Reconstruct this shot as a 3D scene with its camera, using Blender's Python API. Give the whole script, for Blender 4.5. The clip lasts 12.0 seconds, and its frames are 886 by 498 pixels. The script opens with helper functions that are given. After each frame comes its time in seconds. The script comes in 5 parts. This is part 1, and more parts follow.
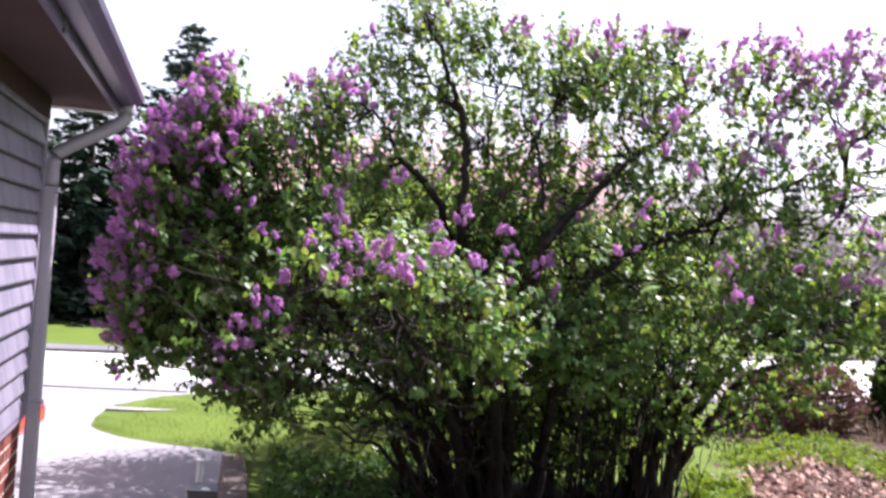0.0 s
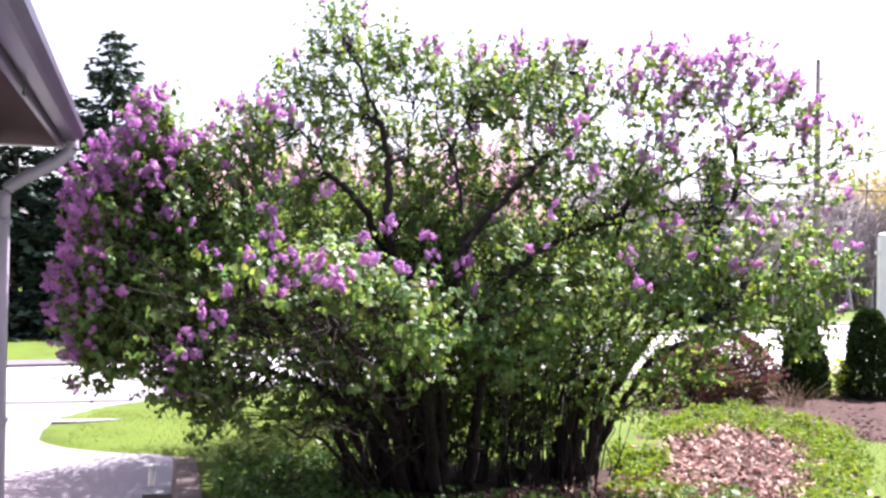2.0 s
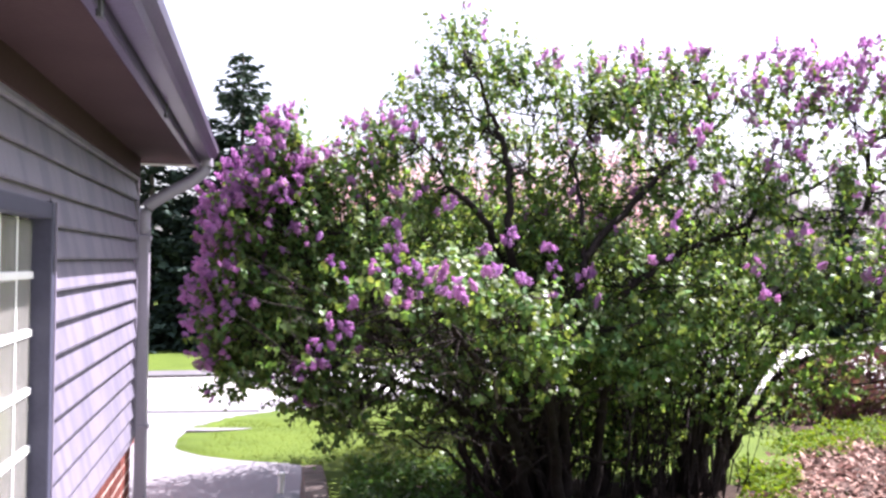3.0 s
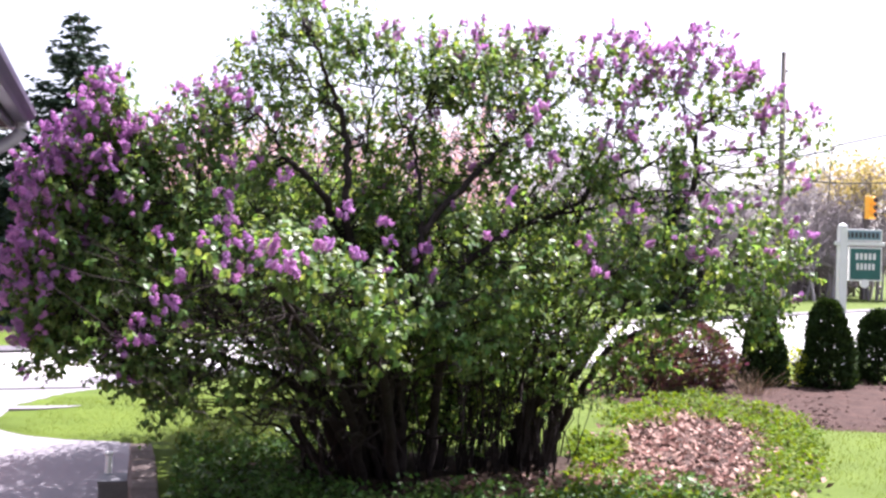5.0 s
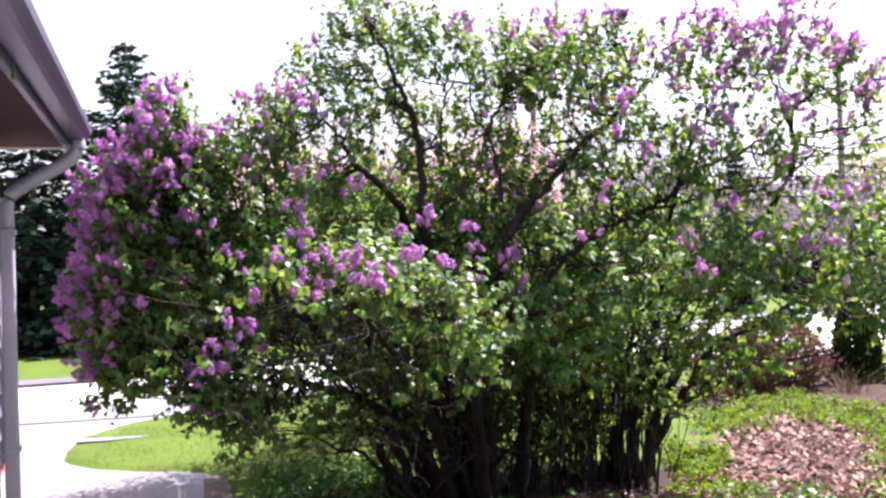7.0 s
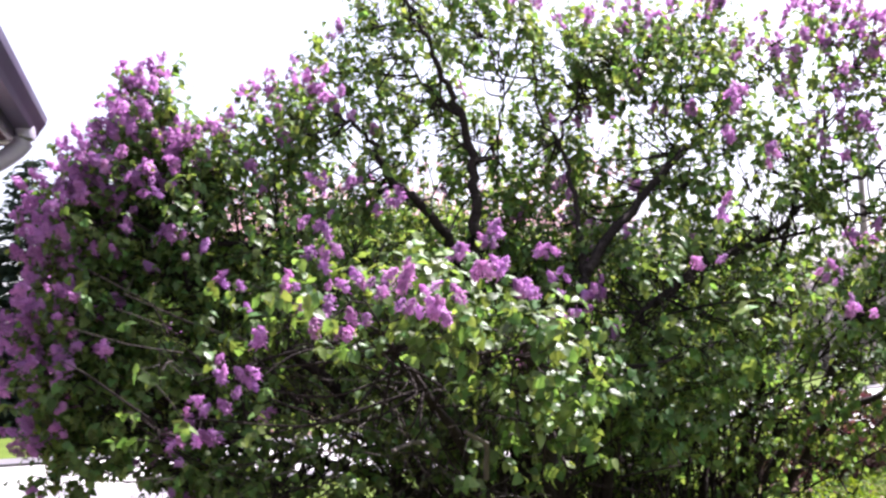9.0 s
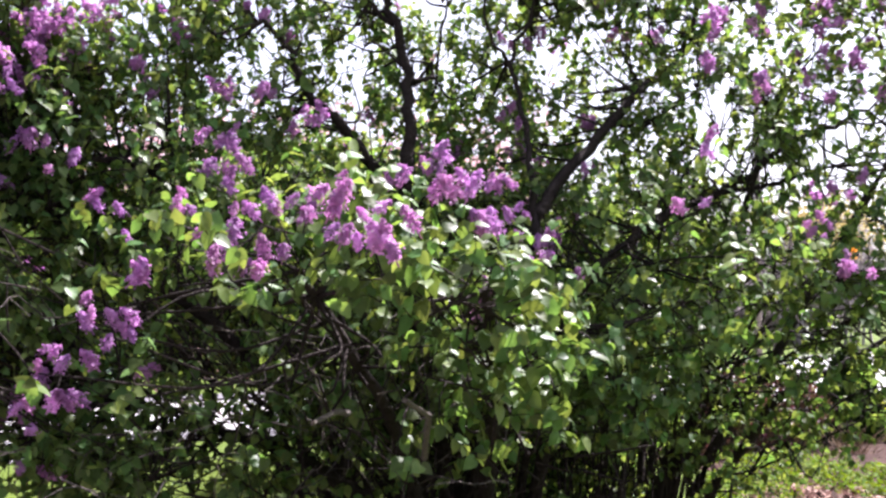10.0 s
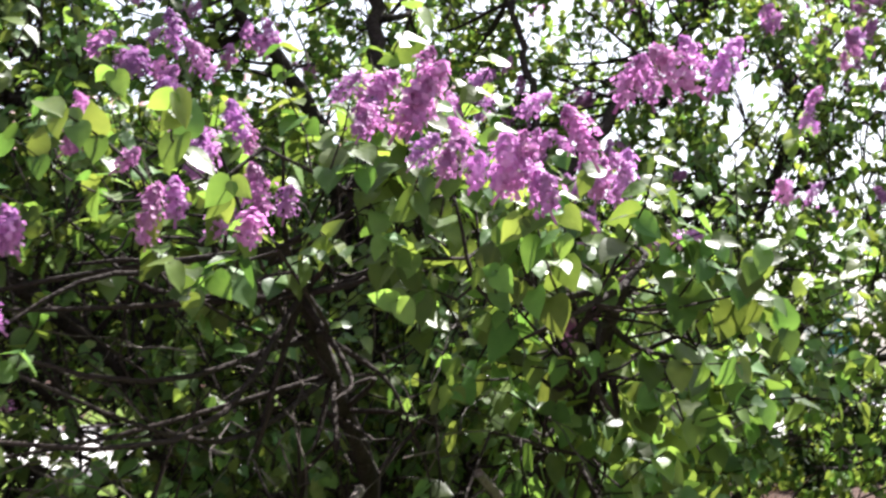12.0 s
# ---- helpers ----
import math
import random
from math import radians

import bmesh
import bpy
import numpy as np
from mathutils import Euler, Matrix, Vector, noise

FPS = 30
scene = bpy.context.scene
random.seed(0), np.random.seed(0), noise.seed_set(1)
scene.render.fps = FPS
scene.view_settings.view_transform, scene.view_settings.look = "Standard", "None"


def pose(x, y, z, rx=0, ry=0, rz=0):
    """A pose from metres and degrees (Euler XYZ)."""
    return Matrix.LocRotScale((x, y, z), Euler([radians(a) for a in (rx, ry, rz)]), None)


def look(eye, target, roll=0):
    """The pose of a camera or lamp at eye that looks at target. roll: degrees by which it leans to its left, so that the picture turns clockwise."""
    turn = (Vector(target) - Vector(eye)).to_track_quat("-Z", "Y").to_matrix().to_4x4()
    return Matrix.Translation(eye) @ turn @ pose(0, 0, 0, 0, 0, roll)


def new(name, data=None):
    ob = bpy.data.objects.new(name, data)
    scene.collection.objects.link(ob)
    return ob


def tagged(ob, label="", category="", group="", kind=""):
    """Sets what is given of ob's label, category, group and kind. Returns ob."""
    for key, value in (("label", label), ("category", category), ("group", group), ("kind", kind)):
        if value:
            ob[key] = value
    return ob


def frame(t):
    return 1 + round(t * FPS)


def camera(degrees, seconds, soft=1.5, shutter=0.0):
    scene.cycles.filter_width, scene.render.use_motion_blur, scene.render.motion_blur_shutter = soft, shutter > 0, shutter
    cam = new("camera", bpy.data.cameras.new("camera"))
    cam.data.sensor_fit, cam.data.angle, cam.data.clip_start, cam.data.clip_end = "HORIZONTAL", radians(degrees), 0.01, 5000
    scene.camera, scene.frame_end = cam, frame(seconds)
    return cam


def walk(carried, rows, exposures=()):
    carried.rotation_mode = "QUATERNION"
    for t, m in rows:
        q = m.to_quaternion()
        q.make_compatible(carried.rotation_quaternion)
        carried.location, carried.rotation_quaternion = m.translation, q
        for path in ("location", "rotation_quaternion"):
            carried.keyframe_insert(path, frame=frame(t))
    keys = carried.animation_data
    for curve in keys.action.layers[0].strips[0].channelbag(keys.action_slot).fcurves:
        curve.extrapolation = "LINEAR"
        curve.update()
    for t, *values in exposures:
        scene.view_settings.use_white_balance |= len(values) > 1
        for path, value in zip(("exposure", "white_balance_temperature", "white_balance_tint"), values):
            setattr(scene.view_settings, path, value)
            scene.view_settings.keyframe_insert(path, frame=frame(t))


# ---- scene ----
cam = camera(46.9, 12.0, soft=2.6, shutter=0.25)
PATH = [
    (0, (0.304, 0.762, 1.523), (0.583, 2.742, 1.563), 4.2),
    (0.5, (0.23, 0.636, 1.572), (0.636, 2.593, 1.486), 3.5),
    (1, (0.218, 0.505, 1.591), (0.676, 2.452, 1.589), 2.6),
    (1.5, (0.265, 0.323, 1.59), (0.619, 2.292, 1.565), 2.9),
    (2, (0.266, 0.261, 1.599), (0.672, 2.22, 1.625), 1.0),
    (2.5, (0.252, 0.212, 1.606), (0.486, 2.197, 1.665), 0.0),
    (2.8, (0.266, 0.125, 1.581), (0.426, 2.117, 1.642), -0.1),
    (3, (0.25, 0.209, 1.591), (0.423, 2.201, 1.64), 0.7),
    (3.5, (0.256, 0.224, 1.583), (0.6, 2.194, 1.608), 1.7),
    (3.7, (0.258, 0.245, 1.589), (0.69, 2.197, 1.611), 2.2),
    (5.3, (0.335, 0.275, 1.591), (0.802, 2.22, 1.592), 1.4),
    (5.5, (0.297, 0.24, 1.581), (0.702, 2.198, 1.576), 1.2),
    (6, (0.283, 0.331, 1.584), (0.554, 2.311, 1.515), 0.3),
    (6.5, (0.243, 0.512, 1.596), (0.516, 2.493, 1.633), -0.8),
    (6.7, (0.242, 0.602, 1.588), (0.592, 2.571, 1.614), -1.7),
    (8.3, (0.199, 1.605, 1.461), (0.594, 3.565, 1.533), -1.7),
    (8.5, (0.217, 1.74, 1.445), (0.542, 3.708, 1.591), -1.3),
    (9, (0.239, 2.087, 1.411), (0.601, 4.046, 1.592), -1.4),
    (9.5, (0.255, 2.461, 1.407), (0.805, 4.377, 1.574), -1.1),
    (10, (0.26, 2.808, 1.363), (0.821, 4.725, 1.473), 0.5),
    (10.5, (0.227, 3.129, 1.352), (0.847, 5.027, 1.465), -0.3),
    (11, (0.233, 3.418, 1.34), (0.755, 5.343, 1.49), 1.5),
    (11.5, (0.183, 3.707, 1.331), (0.856, 5.588, 1.409), 0.8),
    (12, (0.188, 3.957, 1.309), (1.053, 5.751, 1.495), 2.1),
]
walk(cam, [(t, look(eye, target, roll)) for t, eye, target, roll in PATH],
     exposures=((0, 2.0, 6000, 25), (1.0, 2.22, 6000, 27), (2.0, 2.42, 6000, 28), (3.0, 2.3, 6000, 26), (3.7, 2.18, 6000, 26), (6.0, 2.19, 6000, 27), (9.0, 2.24, 6000, 27), (10.5, 2.04, 6050, 25), (11.5, 1.96, 6150, 20), (12, 2.23, 6250, 13)))

# ---- world and sun ----
SUN_AZ, SUN_EL = radians(57), radians(56)   # from +y clockwise, above the horizon
world = bpy.data.worlds.new("world")
scene.world = world
world.use_nodes = True
wn = world.node_tree
sky = wn.nodes.new("ShaderNodeTexSky")
sky.sky_type, sky.sun_disc = "NISHITA", False
sky.sun_elevation, sky.sun_rotation = SUN_EL, SUN_AZ
sky.dust_density, sky.air_density = 3.0, 1.2
haze = wn.nodes.new("ShaderNodeHueSaturation")   # thin white spring haze
haze.inputs["Saturation"].default_value = 0.45
wn.links.new(sky.outputs[0], haze.inputs["Color"])
wn.links.new(haze.outputs[0], wn.nodes["Background"].inputs[0])
wn.nodes["Background"].inputs[1].default_value = 0.072
sun_data = bpy.data.lights.new("sun", "SUN")
sun_data.energy, sun_data.angle, sun_data.color = 5.0, radians(0.53), (1.0, 0.95, 0.88)
sun = new("sun", sun_data)
sun_way = Vector((math.sin(SUN_AZ) * math.cos(SUN_EL), math.cos(SUN_AZ) * math.cos(SUN_EL), math.sin(SUN_EL)))
sun.matrix_world = look(sun_way * 80, (0, 0, 0))


# ---- materials ----
def shader(name):
    m = bpy.data.materials.new(name)
    m.use_nodes = True
    nt = m.node_tree
    return m, nt, nt.nodes["Principled BSDF"], nt.nodes["Material Output"]


def mat(name, dark, light, scale=8.0, fine=60.0, rough=0.8, bump=0.25, vary=None, spread=0.25, metal=0.0, thin=0.0, hue=0.0, coat=0.0):
    """Two-scale mottled colour, fine relief; vary: 'object' or 'island' shifts the value; thin: share of light let through."""
    m, nt, bsdf, out = shader(name)
    n, l = nt.nodes, nt.links
    pos = n.new("ShaderNodeNewGeometry")
    big, small = n.new("ShaderNodeTexNoise"), n.new("ShaderNodeTexNoise")
    big.inputs["Scale"].default_value, small.inputs["Scale"].default_value = scale, fine
    big.inputs["Detail"].default_value, small.inputs["Detail"].default_value = 4, 3
    l.new(pos.outputs["Position"], big.inputs["Vector"])
    l.new(pos.outputs["Position"], small.inputs["Vector"])
    both = n.new("ShaderNodeMath")
    both.operation = "MULTIPLY_ADD"
    l.new(small.outputs["Fac"], both.inputs[0])
    both.inputs[1].default_value = 0.6
    l.new(big.outputs["Fac"], both.inputs[2])
    ramp = n.new("ShaderNodeMapRange")
    ramp.inputs["From Min"].default_value, ramp.inputs["From Max"].default_value = 0.5, 1.1
    l.new(both.outputs[0], ramp.inputs["Value"])
    mix = n.new("ShaderNodeMix")
    mix.data_type = "RGBA"
    mix.inputs["A"].default_value, mix.inputs["B"].default_value = (*dark, 1), (*light, 1)
    l.new(ramp.outputs[0], mix.inputs["Factor"])
    colour = mix.outputs["Result"]
    if vary:
        hsv = n.new("ShaderNodeHueSaturation")
        if vary == "object":
            rnd = n.new("ShaderNodeObjectInfo").outputs["Random"]
        else:
            rnd = pos.outputs["Random Per Island"]
        mr = n.new("ShaderNodeMapRange")
        mr.inputs["To Min"].default_value, mr.inputs["To Max"].default_value = 1 - spread, 1 + spread
        l.new(rnd, mr.inputs["Value"])
        l.new(mr.outputs[0], hsv.inputs["Value"])
        if hue:
            mh = n.new("ShaderNodeMapRange")
            mh.inputs["To Min"].default_value, mh.inputs["To Max"].default_value = 0.5 - hue, 0.5 + hue
            sq = n.new("ShaderNodeMath")
            sq.operation = "FRACT"
            mul = n.new("ShaderNodeMath")
            mul.operation = "MULTIPLY"
            mul.inputs[1].default_value = 7.31
            l.new(rnd, mul.inputs[0])
            l.new(mul.outputs[0], sq.inputs[0])
            l.new(sq.outputs[0], mh.inputs["Value"])
            l.new(mh.outputs[0], hsv.inputs["Hue"])
        l.new(colour, hsv.inputs["Color"])
        colour = hsv.outputs["Color"]
    l.new(colour, bsdf.inputs["Base Color"])
    bsdf.inputs["Roughness"].default_value = rough
    bsdf.inputs["Metallic"].default_value = metal
    bsdf.inputs["Coat Weight"].default_value = coat
    if bump:
        b = n.new("ShaderNodeBump")
        b.inputs["Strength"].default_value = bump
        b.inputs["Distance"].default_value = 0.02
        l.new(small.outputs["Fac"], b.inputs["Height"])
        l.new(b.outputs["Normal"], bsdf.inputs["Normal"])
    if thin:
        tr, ms = n.new("ShaderNodeBsdfTranslucent"), n.new("ShaderNodeMixShader")
        warm = n.new("ShaderNodeMix")
        warm.data_type, warm.blend_type = "RGBA", "MULTIPLY"
        warm.inputs["Factor"].default_value = 1.0
        warm.inputs["B"].default_value = (1.65, 1.5, 0.72, 1) if dark[1] > dark[0] else (1.25, 1.1, 1.2, 1)
        l.new(colour, warm.inputs["A"])
        l.new(warm.outputs["Result"], tr.inputs["Color"])
        ms.inputs[0].default_value = thin
        l.new(bsdf.outputs[0], ms.inputs[1])
        l.new(tr.outputs[0], ms.inputs[2])
        l.new(ms.outputs[0], out.inputs["Surface"])
    return m


M_GRASS = mat("lawn", (0.045, 0.072, 0.008), (0.078, 0.115, 0.014), 1.2, 90, 0.9, 0.6)
M_BLADE = mat("grass_blade", (0.06, 0.094, 0.008), (0.11, 0.15, 0.016), 2.0, 20, 0.6, 0, "island", 0.35, thin=0.35, hue=0.02)
M_CONCRETE = mat("concrete", (0.132, 0.124, 0.134), (0.188, 0.178, 0.19), 0.9, 70, 0.9, 0.15)
M_WALK = mat("weathered_concrete", (0.22, 0.2, 0.19), (0.36, 0.34, 0.32), 2.5, 70, 0.9, 0.25)
M_ROAD = mat("pale_road", (0.3, 0.295, 0.285), (0.41, 0.4, 0.38), 0.6, 60, 0.9, 0.15)
M_MULCH = mat("mulch_soil", (0.03, 0.018, 0.014), (0.075, 0.045, 0.036), 5, 120, 0.95, 0.8)
M_SOIL = mat("dark_soil", (0.02, 0.014, 0.01), (0.055, 0.036, 0.027), 5, 120, 0.95, 0.8)
M_CHIP = mat("bark_chip", (0.042, 0.024, 0.019), (0.095, 0.055, 0.044), 8, 80, 0.9, 0.3, "island", 0.5)
M_LITTER = mat("dry_leaf", (0.1, 0.055, 0.042), (0.36, 0.245, 0.195), 9, 60, 0.7, 0.2, "island", 0.9, thin=0.15)
M_COVER = mat("groundcover_leaf", (0.055, 0.1, 0.007), (0.112, 0.17, 0.014), 5, 40, 0.7, 0, "island", 0.35, thin=0.35, hue=0.02)
# vinca greens set below their normal tone to carry the lilac's shade
M_VINCA = mat("shaded_vinca_leaf", (0.038, 0.087, 0.019), (0.084, 0.158, 0.039), 5, 40, 0.38, 0, "island", 0.4, thin=0.2, hue=0.02)
M_LEAF = mat("lilac_leaf", (0.06, 0.112, 0.034), (0.135, 0.21, 0.062), 3, 50, 0.42, 0.1, "island", 0.5, thin=0.46, hue=0.035)
M_LEAF_ONE = mat("lilac_leaf_single", (0.06, 0.112, 0.034), (0.135, 0.21, 0.062), 3, 50, 0.42, 0.1, "object", 0.5, thin=0.46, hue=0.035)
for m in (M_LEAF, M_LEAF_ONE):
    m.node_tree.nodes["Principled BSDF"].inputs["Specular IOR Level"].default_value = 0.21
M_LILAC = mat("lilac_petal", (0.32, 0.115, 0.335), (0.57, 0.3, 0.555), 14, 90, 0.6, 0, "object", 0.32, thin=0.42, hue=0.03)
M_LILAC_MASS = mat("lilac_petal_mass", (0.32, 0.115, 0.335), (0.57, 0.3, 0.555), 14, 90, 0.6, 0, "island", 0.25, thin=0.5, hue=0.03)
# bark taken down to near black, shade inside the shrub included
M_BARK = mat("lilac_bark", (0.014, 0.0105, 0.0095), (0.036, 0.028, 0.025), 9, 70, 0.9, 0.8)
M_TWIG = mat("dead_twig", (0.03, 0.023, 0.02), (0.085, 0.068, 0.058), 9, 70, 0.85, 0.3, "island", 0.35)
M_STUB = mat("weathered_stub", (0.045, 0.036, 0.03), (0.12, 0.095, 0.08), 20, 110, 0.85, 0.8)
M_SIDING = mat("lavender_grey_vinyl", (0.128, 0.115, 0.152), (0.172, 0.155, 0.198), 3, 90, 0.55, 0.06, "object", 0.03)
M_TRIM = mat("grey_trim", (0.14, 0.12, 0.165), (0.2, 0.175, 0.225), 4, 80, 0.5, 0.05)
# trim grey lightened for the pipe; the sun on it is in the colour
M_SPOUT = mat("sunlit_downspout_paint", (0.24, 0.215, 0.265), (0.31, 0.285, 0.335), 3, 80, 0.45, 0.05)
# plum paint darkened further, with the eave's shade in the colour
M_SOFFIT = mat("soffit_paint_in_shade", (0.034, 0.018, 0.021), (0.052, 0.03, 0.034), 2.5, 60, 0.75, 0.08)
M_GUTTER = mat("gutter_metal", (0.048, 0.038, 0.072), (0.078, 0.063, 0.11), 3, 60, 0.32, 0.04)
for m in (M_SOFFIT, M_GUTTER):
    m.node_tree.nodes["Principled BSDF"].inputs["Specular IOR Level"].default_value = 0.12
M_DARKFRAME = mat("window_frame_paint", (0.036, 0.036, 0.062), (0.06, 0.06, 0.095), 4, 60, 0.5, 0.05)
M_BRICK = mat("red_brick", (0.08, 0.025, 0.02), (0.17, 0.055, 0.042), 14, 110, 0.9, 0.5, "object", 0.3)
M_BRICK_JOIN = mat("red_brick_joined", (0.08, 0.025, 0.02), (0.17, 0.055, 0.042), 14, 110, 0.9, 0.5, "island", 0.3)
M_MORTAR = mat("mortar", (0.45, 0.4, 0.35), (0.58, 0.53, 0.47), 20, 120, 0.95, 0.5)
M_SHINGLE = mat("roof_shingle", (0.1, 0.09, 0.09), (0.19, 0.17, 0.16), 7, 90, 0.95, 0.6)
M_BLOCKWALL = mat("retaining_block", (0.08, 0.06, 0.055), (0.18, 0.14, 0.12), 8, 80, 0.95, 0.7, "object", 0.2)
M_WHITE = mat("white_paint", (0.72, 0.72, 0.7), (0.82, 0.82, 0.8), 5, 80, 0.5, 0.05)
M_SIGN = mat("green_sign", (0.01, 0.09, 0.085), (0.02, 0.13, 0.12), 5, 60, 0.4, 0)
M_SIGNBLUE = mat("blue_grey_sign", (0.16, 0.26, 0.31), (0.22, 0.33, 0.38), 5, 60, 0.4, 0)
M_YELLOW = mat("signal_yellow", (0.75, 0.32, 0.02), (0.85, 0.42, 0.04), 5, 60, 0.5, 0)
M_LENS = mat("dark_lens", (0.02, 0.015, 0.015), (0.05, 0.03, 0.03), 5, 60, 0.2, 0)
M_POLE = mat("weathered_pole", (0.1, 0.085, 0.075), (0.2, 0.17, 0.15), 3, 60, 0.9, 0.4)
M_WIRE = mat("black_cable", (0.012, 0.012, 0.012), (0.03, 0.03, 0.03), 5, 50, 0.6, 0)
M_THUJA = mat("thuja_spray", (0.012, 0.028, 0.008), (0.032, 0.058, 0.016), 6, 40, 0.6, 0, "island", 0.4, thin=0.12)
# needles lightened towards blue, with aerial haze put into the colour
M_SPRUCE = mat("spruce_needles", (0.026, 0.045, 0.034), (0.055, 0.085, 0.06), 2, 20, 0.7, 0, "island", 0.4, thin=0.08)
M_YELLOWSHRUB = mat("golden_leaf", (0.16, 0.22, 0.015), (0.34, 0.4, 0.03), 8, 40, 0.55, 0, "island", 0.3, thin=0.35)
M_BARBERRY = mat("barberry_leaf", (0.05, 0.036, 0.02), (0.15, 0.078, 0.045), 8, 40, 0.55, 0, "island", 0.5, thin=0.25, hue=0.12)
M_DRY = mat("dry_stalk", (0.13, 0.085, 0.05), (0.24, 0.17, 0.1), 8, 40, 0.85, 0, "island", 0.3)
M_PINK = mat("pale_pink_blossom", (0.45, 0.31, 0.31), (0.64, 0.48, 0.45), 8, 40, 0.7, 0, "island", 0.3, thin=0.3)
# browns paled and greyed: distance haze is mixed into the woods' colour
M_BARE = mat("bare_woods", (0.19, 0.16, 0.17), (0.33, 0.29, 0.3), 0.6, 6, 0.95, 0, "island", 0.3)
M_CATKIN = mat("yellow_haze_leaf", (0.3, 0.26, 0.08), (0.45, 0.4, 0.14), 0.6, 6, 0.9, 0, "island", 0.3, thin=0.3)
M_CARRED = mat("car_red", (0.4, 0.012, 0.018), (0.5, 0.02, 0.03), 3, 50, 0.3, 0, coat=0.6)
M_TAIL = mat("tail_lamp_red", (0.14, 0.006, 0.008), (0.2, 0.008, 0.012), 8, 50, 0.15, 0)
M_RUBBER = mat("rubber", (0.015, 0.015, 0.015), (0.035, 0.035, 0.035), 9, 70, 0.8, 0.2)
M_DARKGREY = mat("dark_grey_metal", (0.025, 0.025, 0.028), (0.05, 0.05, 0.055), 6, 60, 0.5, 0.1)
M_BOX = mat("grey_plastic_box", (0.09, 0.085, 0.09), (0.14, 0.135, 0.14), 6, 60, 0.6, 0.1)
M_ROOM = mat("dim_room", (0.22, 0.2, 0.18), (0.34, 0.32, 0.29), 2, 20, 0.9, 0)

# pale and violet streaks down the boards: dappled sunlight painted into the vinyl colour
snt = M_SIDING.node_tree
sbsdf = snt.nodes["Principled BSDF"]
spos, smap, snoise, sramp, smix = (snt.nodes.new("ShaderNode" + k) for k in ("NewGeometry", "Mapping", "TexNoise", "MapRange", "Mix"))
smap.inputs["Scale"].default_value = (7, 7, 0.5)
snoise.inputs["Scale"].default_value, snoise.inputs["Detail"].default_value = 1.6, 1
sramp.inputs["From Min"].default_value, sramp.inputs["From Max"].default_value = 0.42, 0.62
smix.data_type, smix.blend_type = "RGBA", "MULTIPLY"
smix.inputs["B"].default_value = (0.74, 0.75, 0.8, 1)
snt.links.new(spos.outputs["Position"], smap.inputs["Vector"])
snt.links.new(smap.outputs[0], snoise.inputs["Vector"])
snt.links.new(snoise.outputs["Fac"], sramp.inputs["Value"])
snt.links.new(sramp.outputs[0], smix.inputs["Factor"])
snt.links.new(sbsdf.inputs["Base Color"].links[0].from_socket, smix.inputs["A"])
snt.links.new(smix.outputs["Result"], sbsdf.inputs["Base Color"])

for m in (M_GRASS, M_BLADE, M_COVER, M_VINCA, M_MULCH, M_CHIP, M_LITTER, M_SOIL, M_BRICK, M_BRICK_JOIN, M_MORTAR, M_THUJA, M_SPRUCE, M_BARK):
    m.node_tree.nodes["Principled BSDF"].inputs["Specular IOR Level"].default_value = 0.12      # dull, matt surfaces
M_GLASS, gnt, gb, gout = shader("window_glass")
gb.inputs["Base Color"].default_value = (0.62, 0.61, 0.56, 1)
gb.inputs["Transmission Weight"].default_value, gb.inputs["Roughness"].default_value = 0.75, 0.14
gwave, gbump = gnt.nodes.new("ShaderNodeTexNoise"), gnt.nodes.new("ShaderNodeBump")
gwave.inputs["Scale"].default_value = 14
gbump.inputs["Strength"].default_value = 0.7
gnt.links.new(gwave.outputs["Fac"], gbump.inputs["Height"])
gnt.links.new(gbump.outputs["Normal"], gb.inputs["Normal"])


# ---- mesh helpers ----
def mesh_of(name, verts, faces, material, smooth=False):
    me = bpy.data.meshes.new(name)
    me.from_pydata([tuple(v) for v in verts], [], [tuple(f) for f in faces])
    me.materials.append(material)
    if smooth:
        me.polygons.foreach_set("use_smooth", [True] * len(me.polygons))
    me.update()
    return me


def bulk_mesh(name, verts, quads, material, smooth=False):
    """A mesh from numpy arrays of vertices (n,3) and faces (m,k), all of k corners."""
    me = bpy.data.meshes.new(name)
    verts, quads = np.asarray(verts, np.float32), np.asarray(quads, np.int32)
    k = quads.shape[1]
    me.vertices.add(len(verts))
    me.vertices.foreach_set("co", verts.ravel())
    me.loops.add(quads.size)
    me.loops.foreach_set("vertex_index", quads.ravel())
    me.polygons.add(len(quads))
    me.polygons.foreach_set("loop_start", np.arange(len(quads), dtype=np.int32) * k)
    if smooth:
        me.polygons.foreach_set("use_smooth", np.ones(len(quads), bool))
    me.materials.append(material)
    me.update(calc_edges=True)
    return me


def under(ob, parent):
    if parent is not None:
        ob.parent = parent
    return ob


def part(name, bm, material, parent, label="", smooth=False):
    """Links a bmesh as one mesh object under a thing or a part."""
    me = bpy.data.meshes.new(name)
    bm.to_mesh(me)
    bm.free()
    me.materials.append(material)
    if smooth:
        me.polygons.foreach_set("use_smooth", [True] * len(me.polygons))
    ob = under(new(name, me), parent)
    return tagged(ob, label) if label else ob


def bulk_part(name, verts, quads, material, parent, label="", kind="", smooth=False):
    ob = under(new(name, bulk_mesh(name, verts, quads, material, smooth)), parent)
    return tagged(ob, label, kind=kind)


def thing(name, at, label, category, group="", kind="", turn=0.0):
    ob = new(name)
    ob.empty_display_size = 0.1
    ob.matrix_world = pose(*at, 0, 0, turn)
    return tagged(ob, label, category, group, kind)


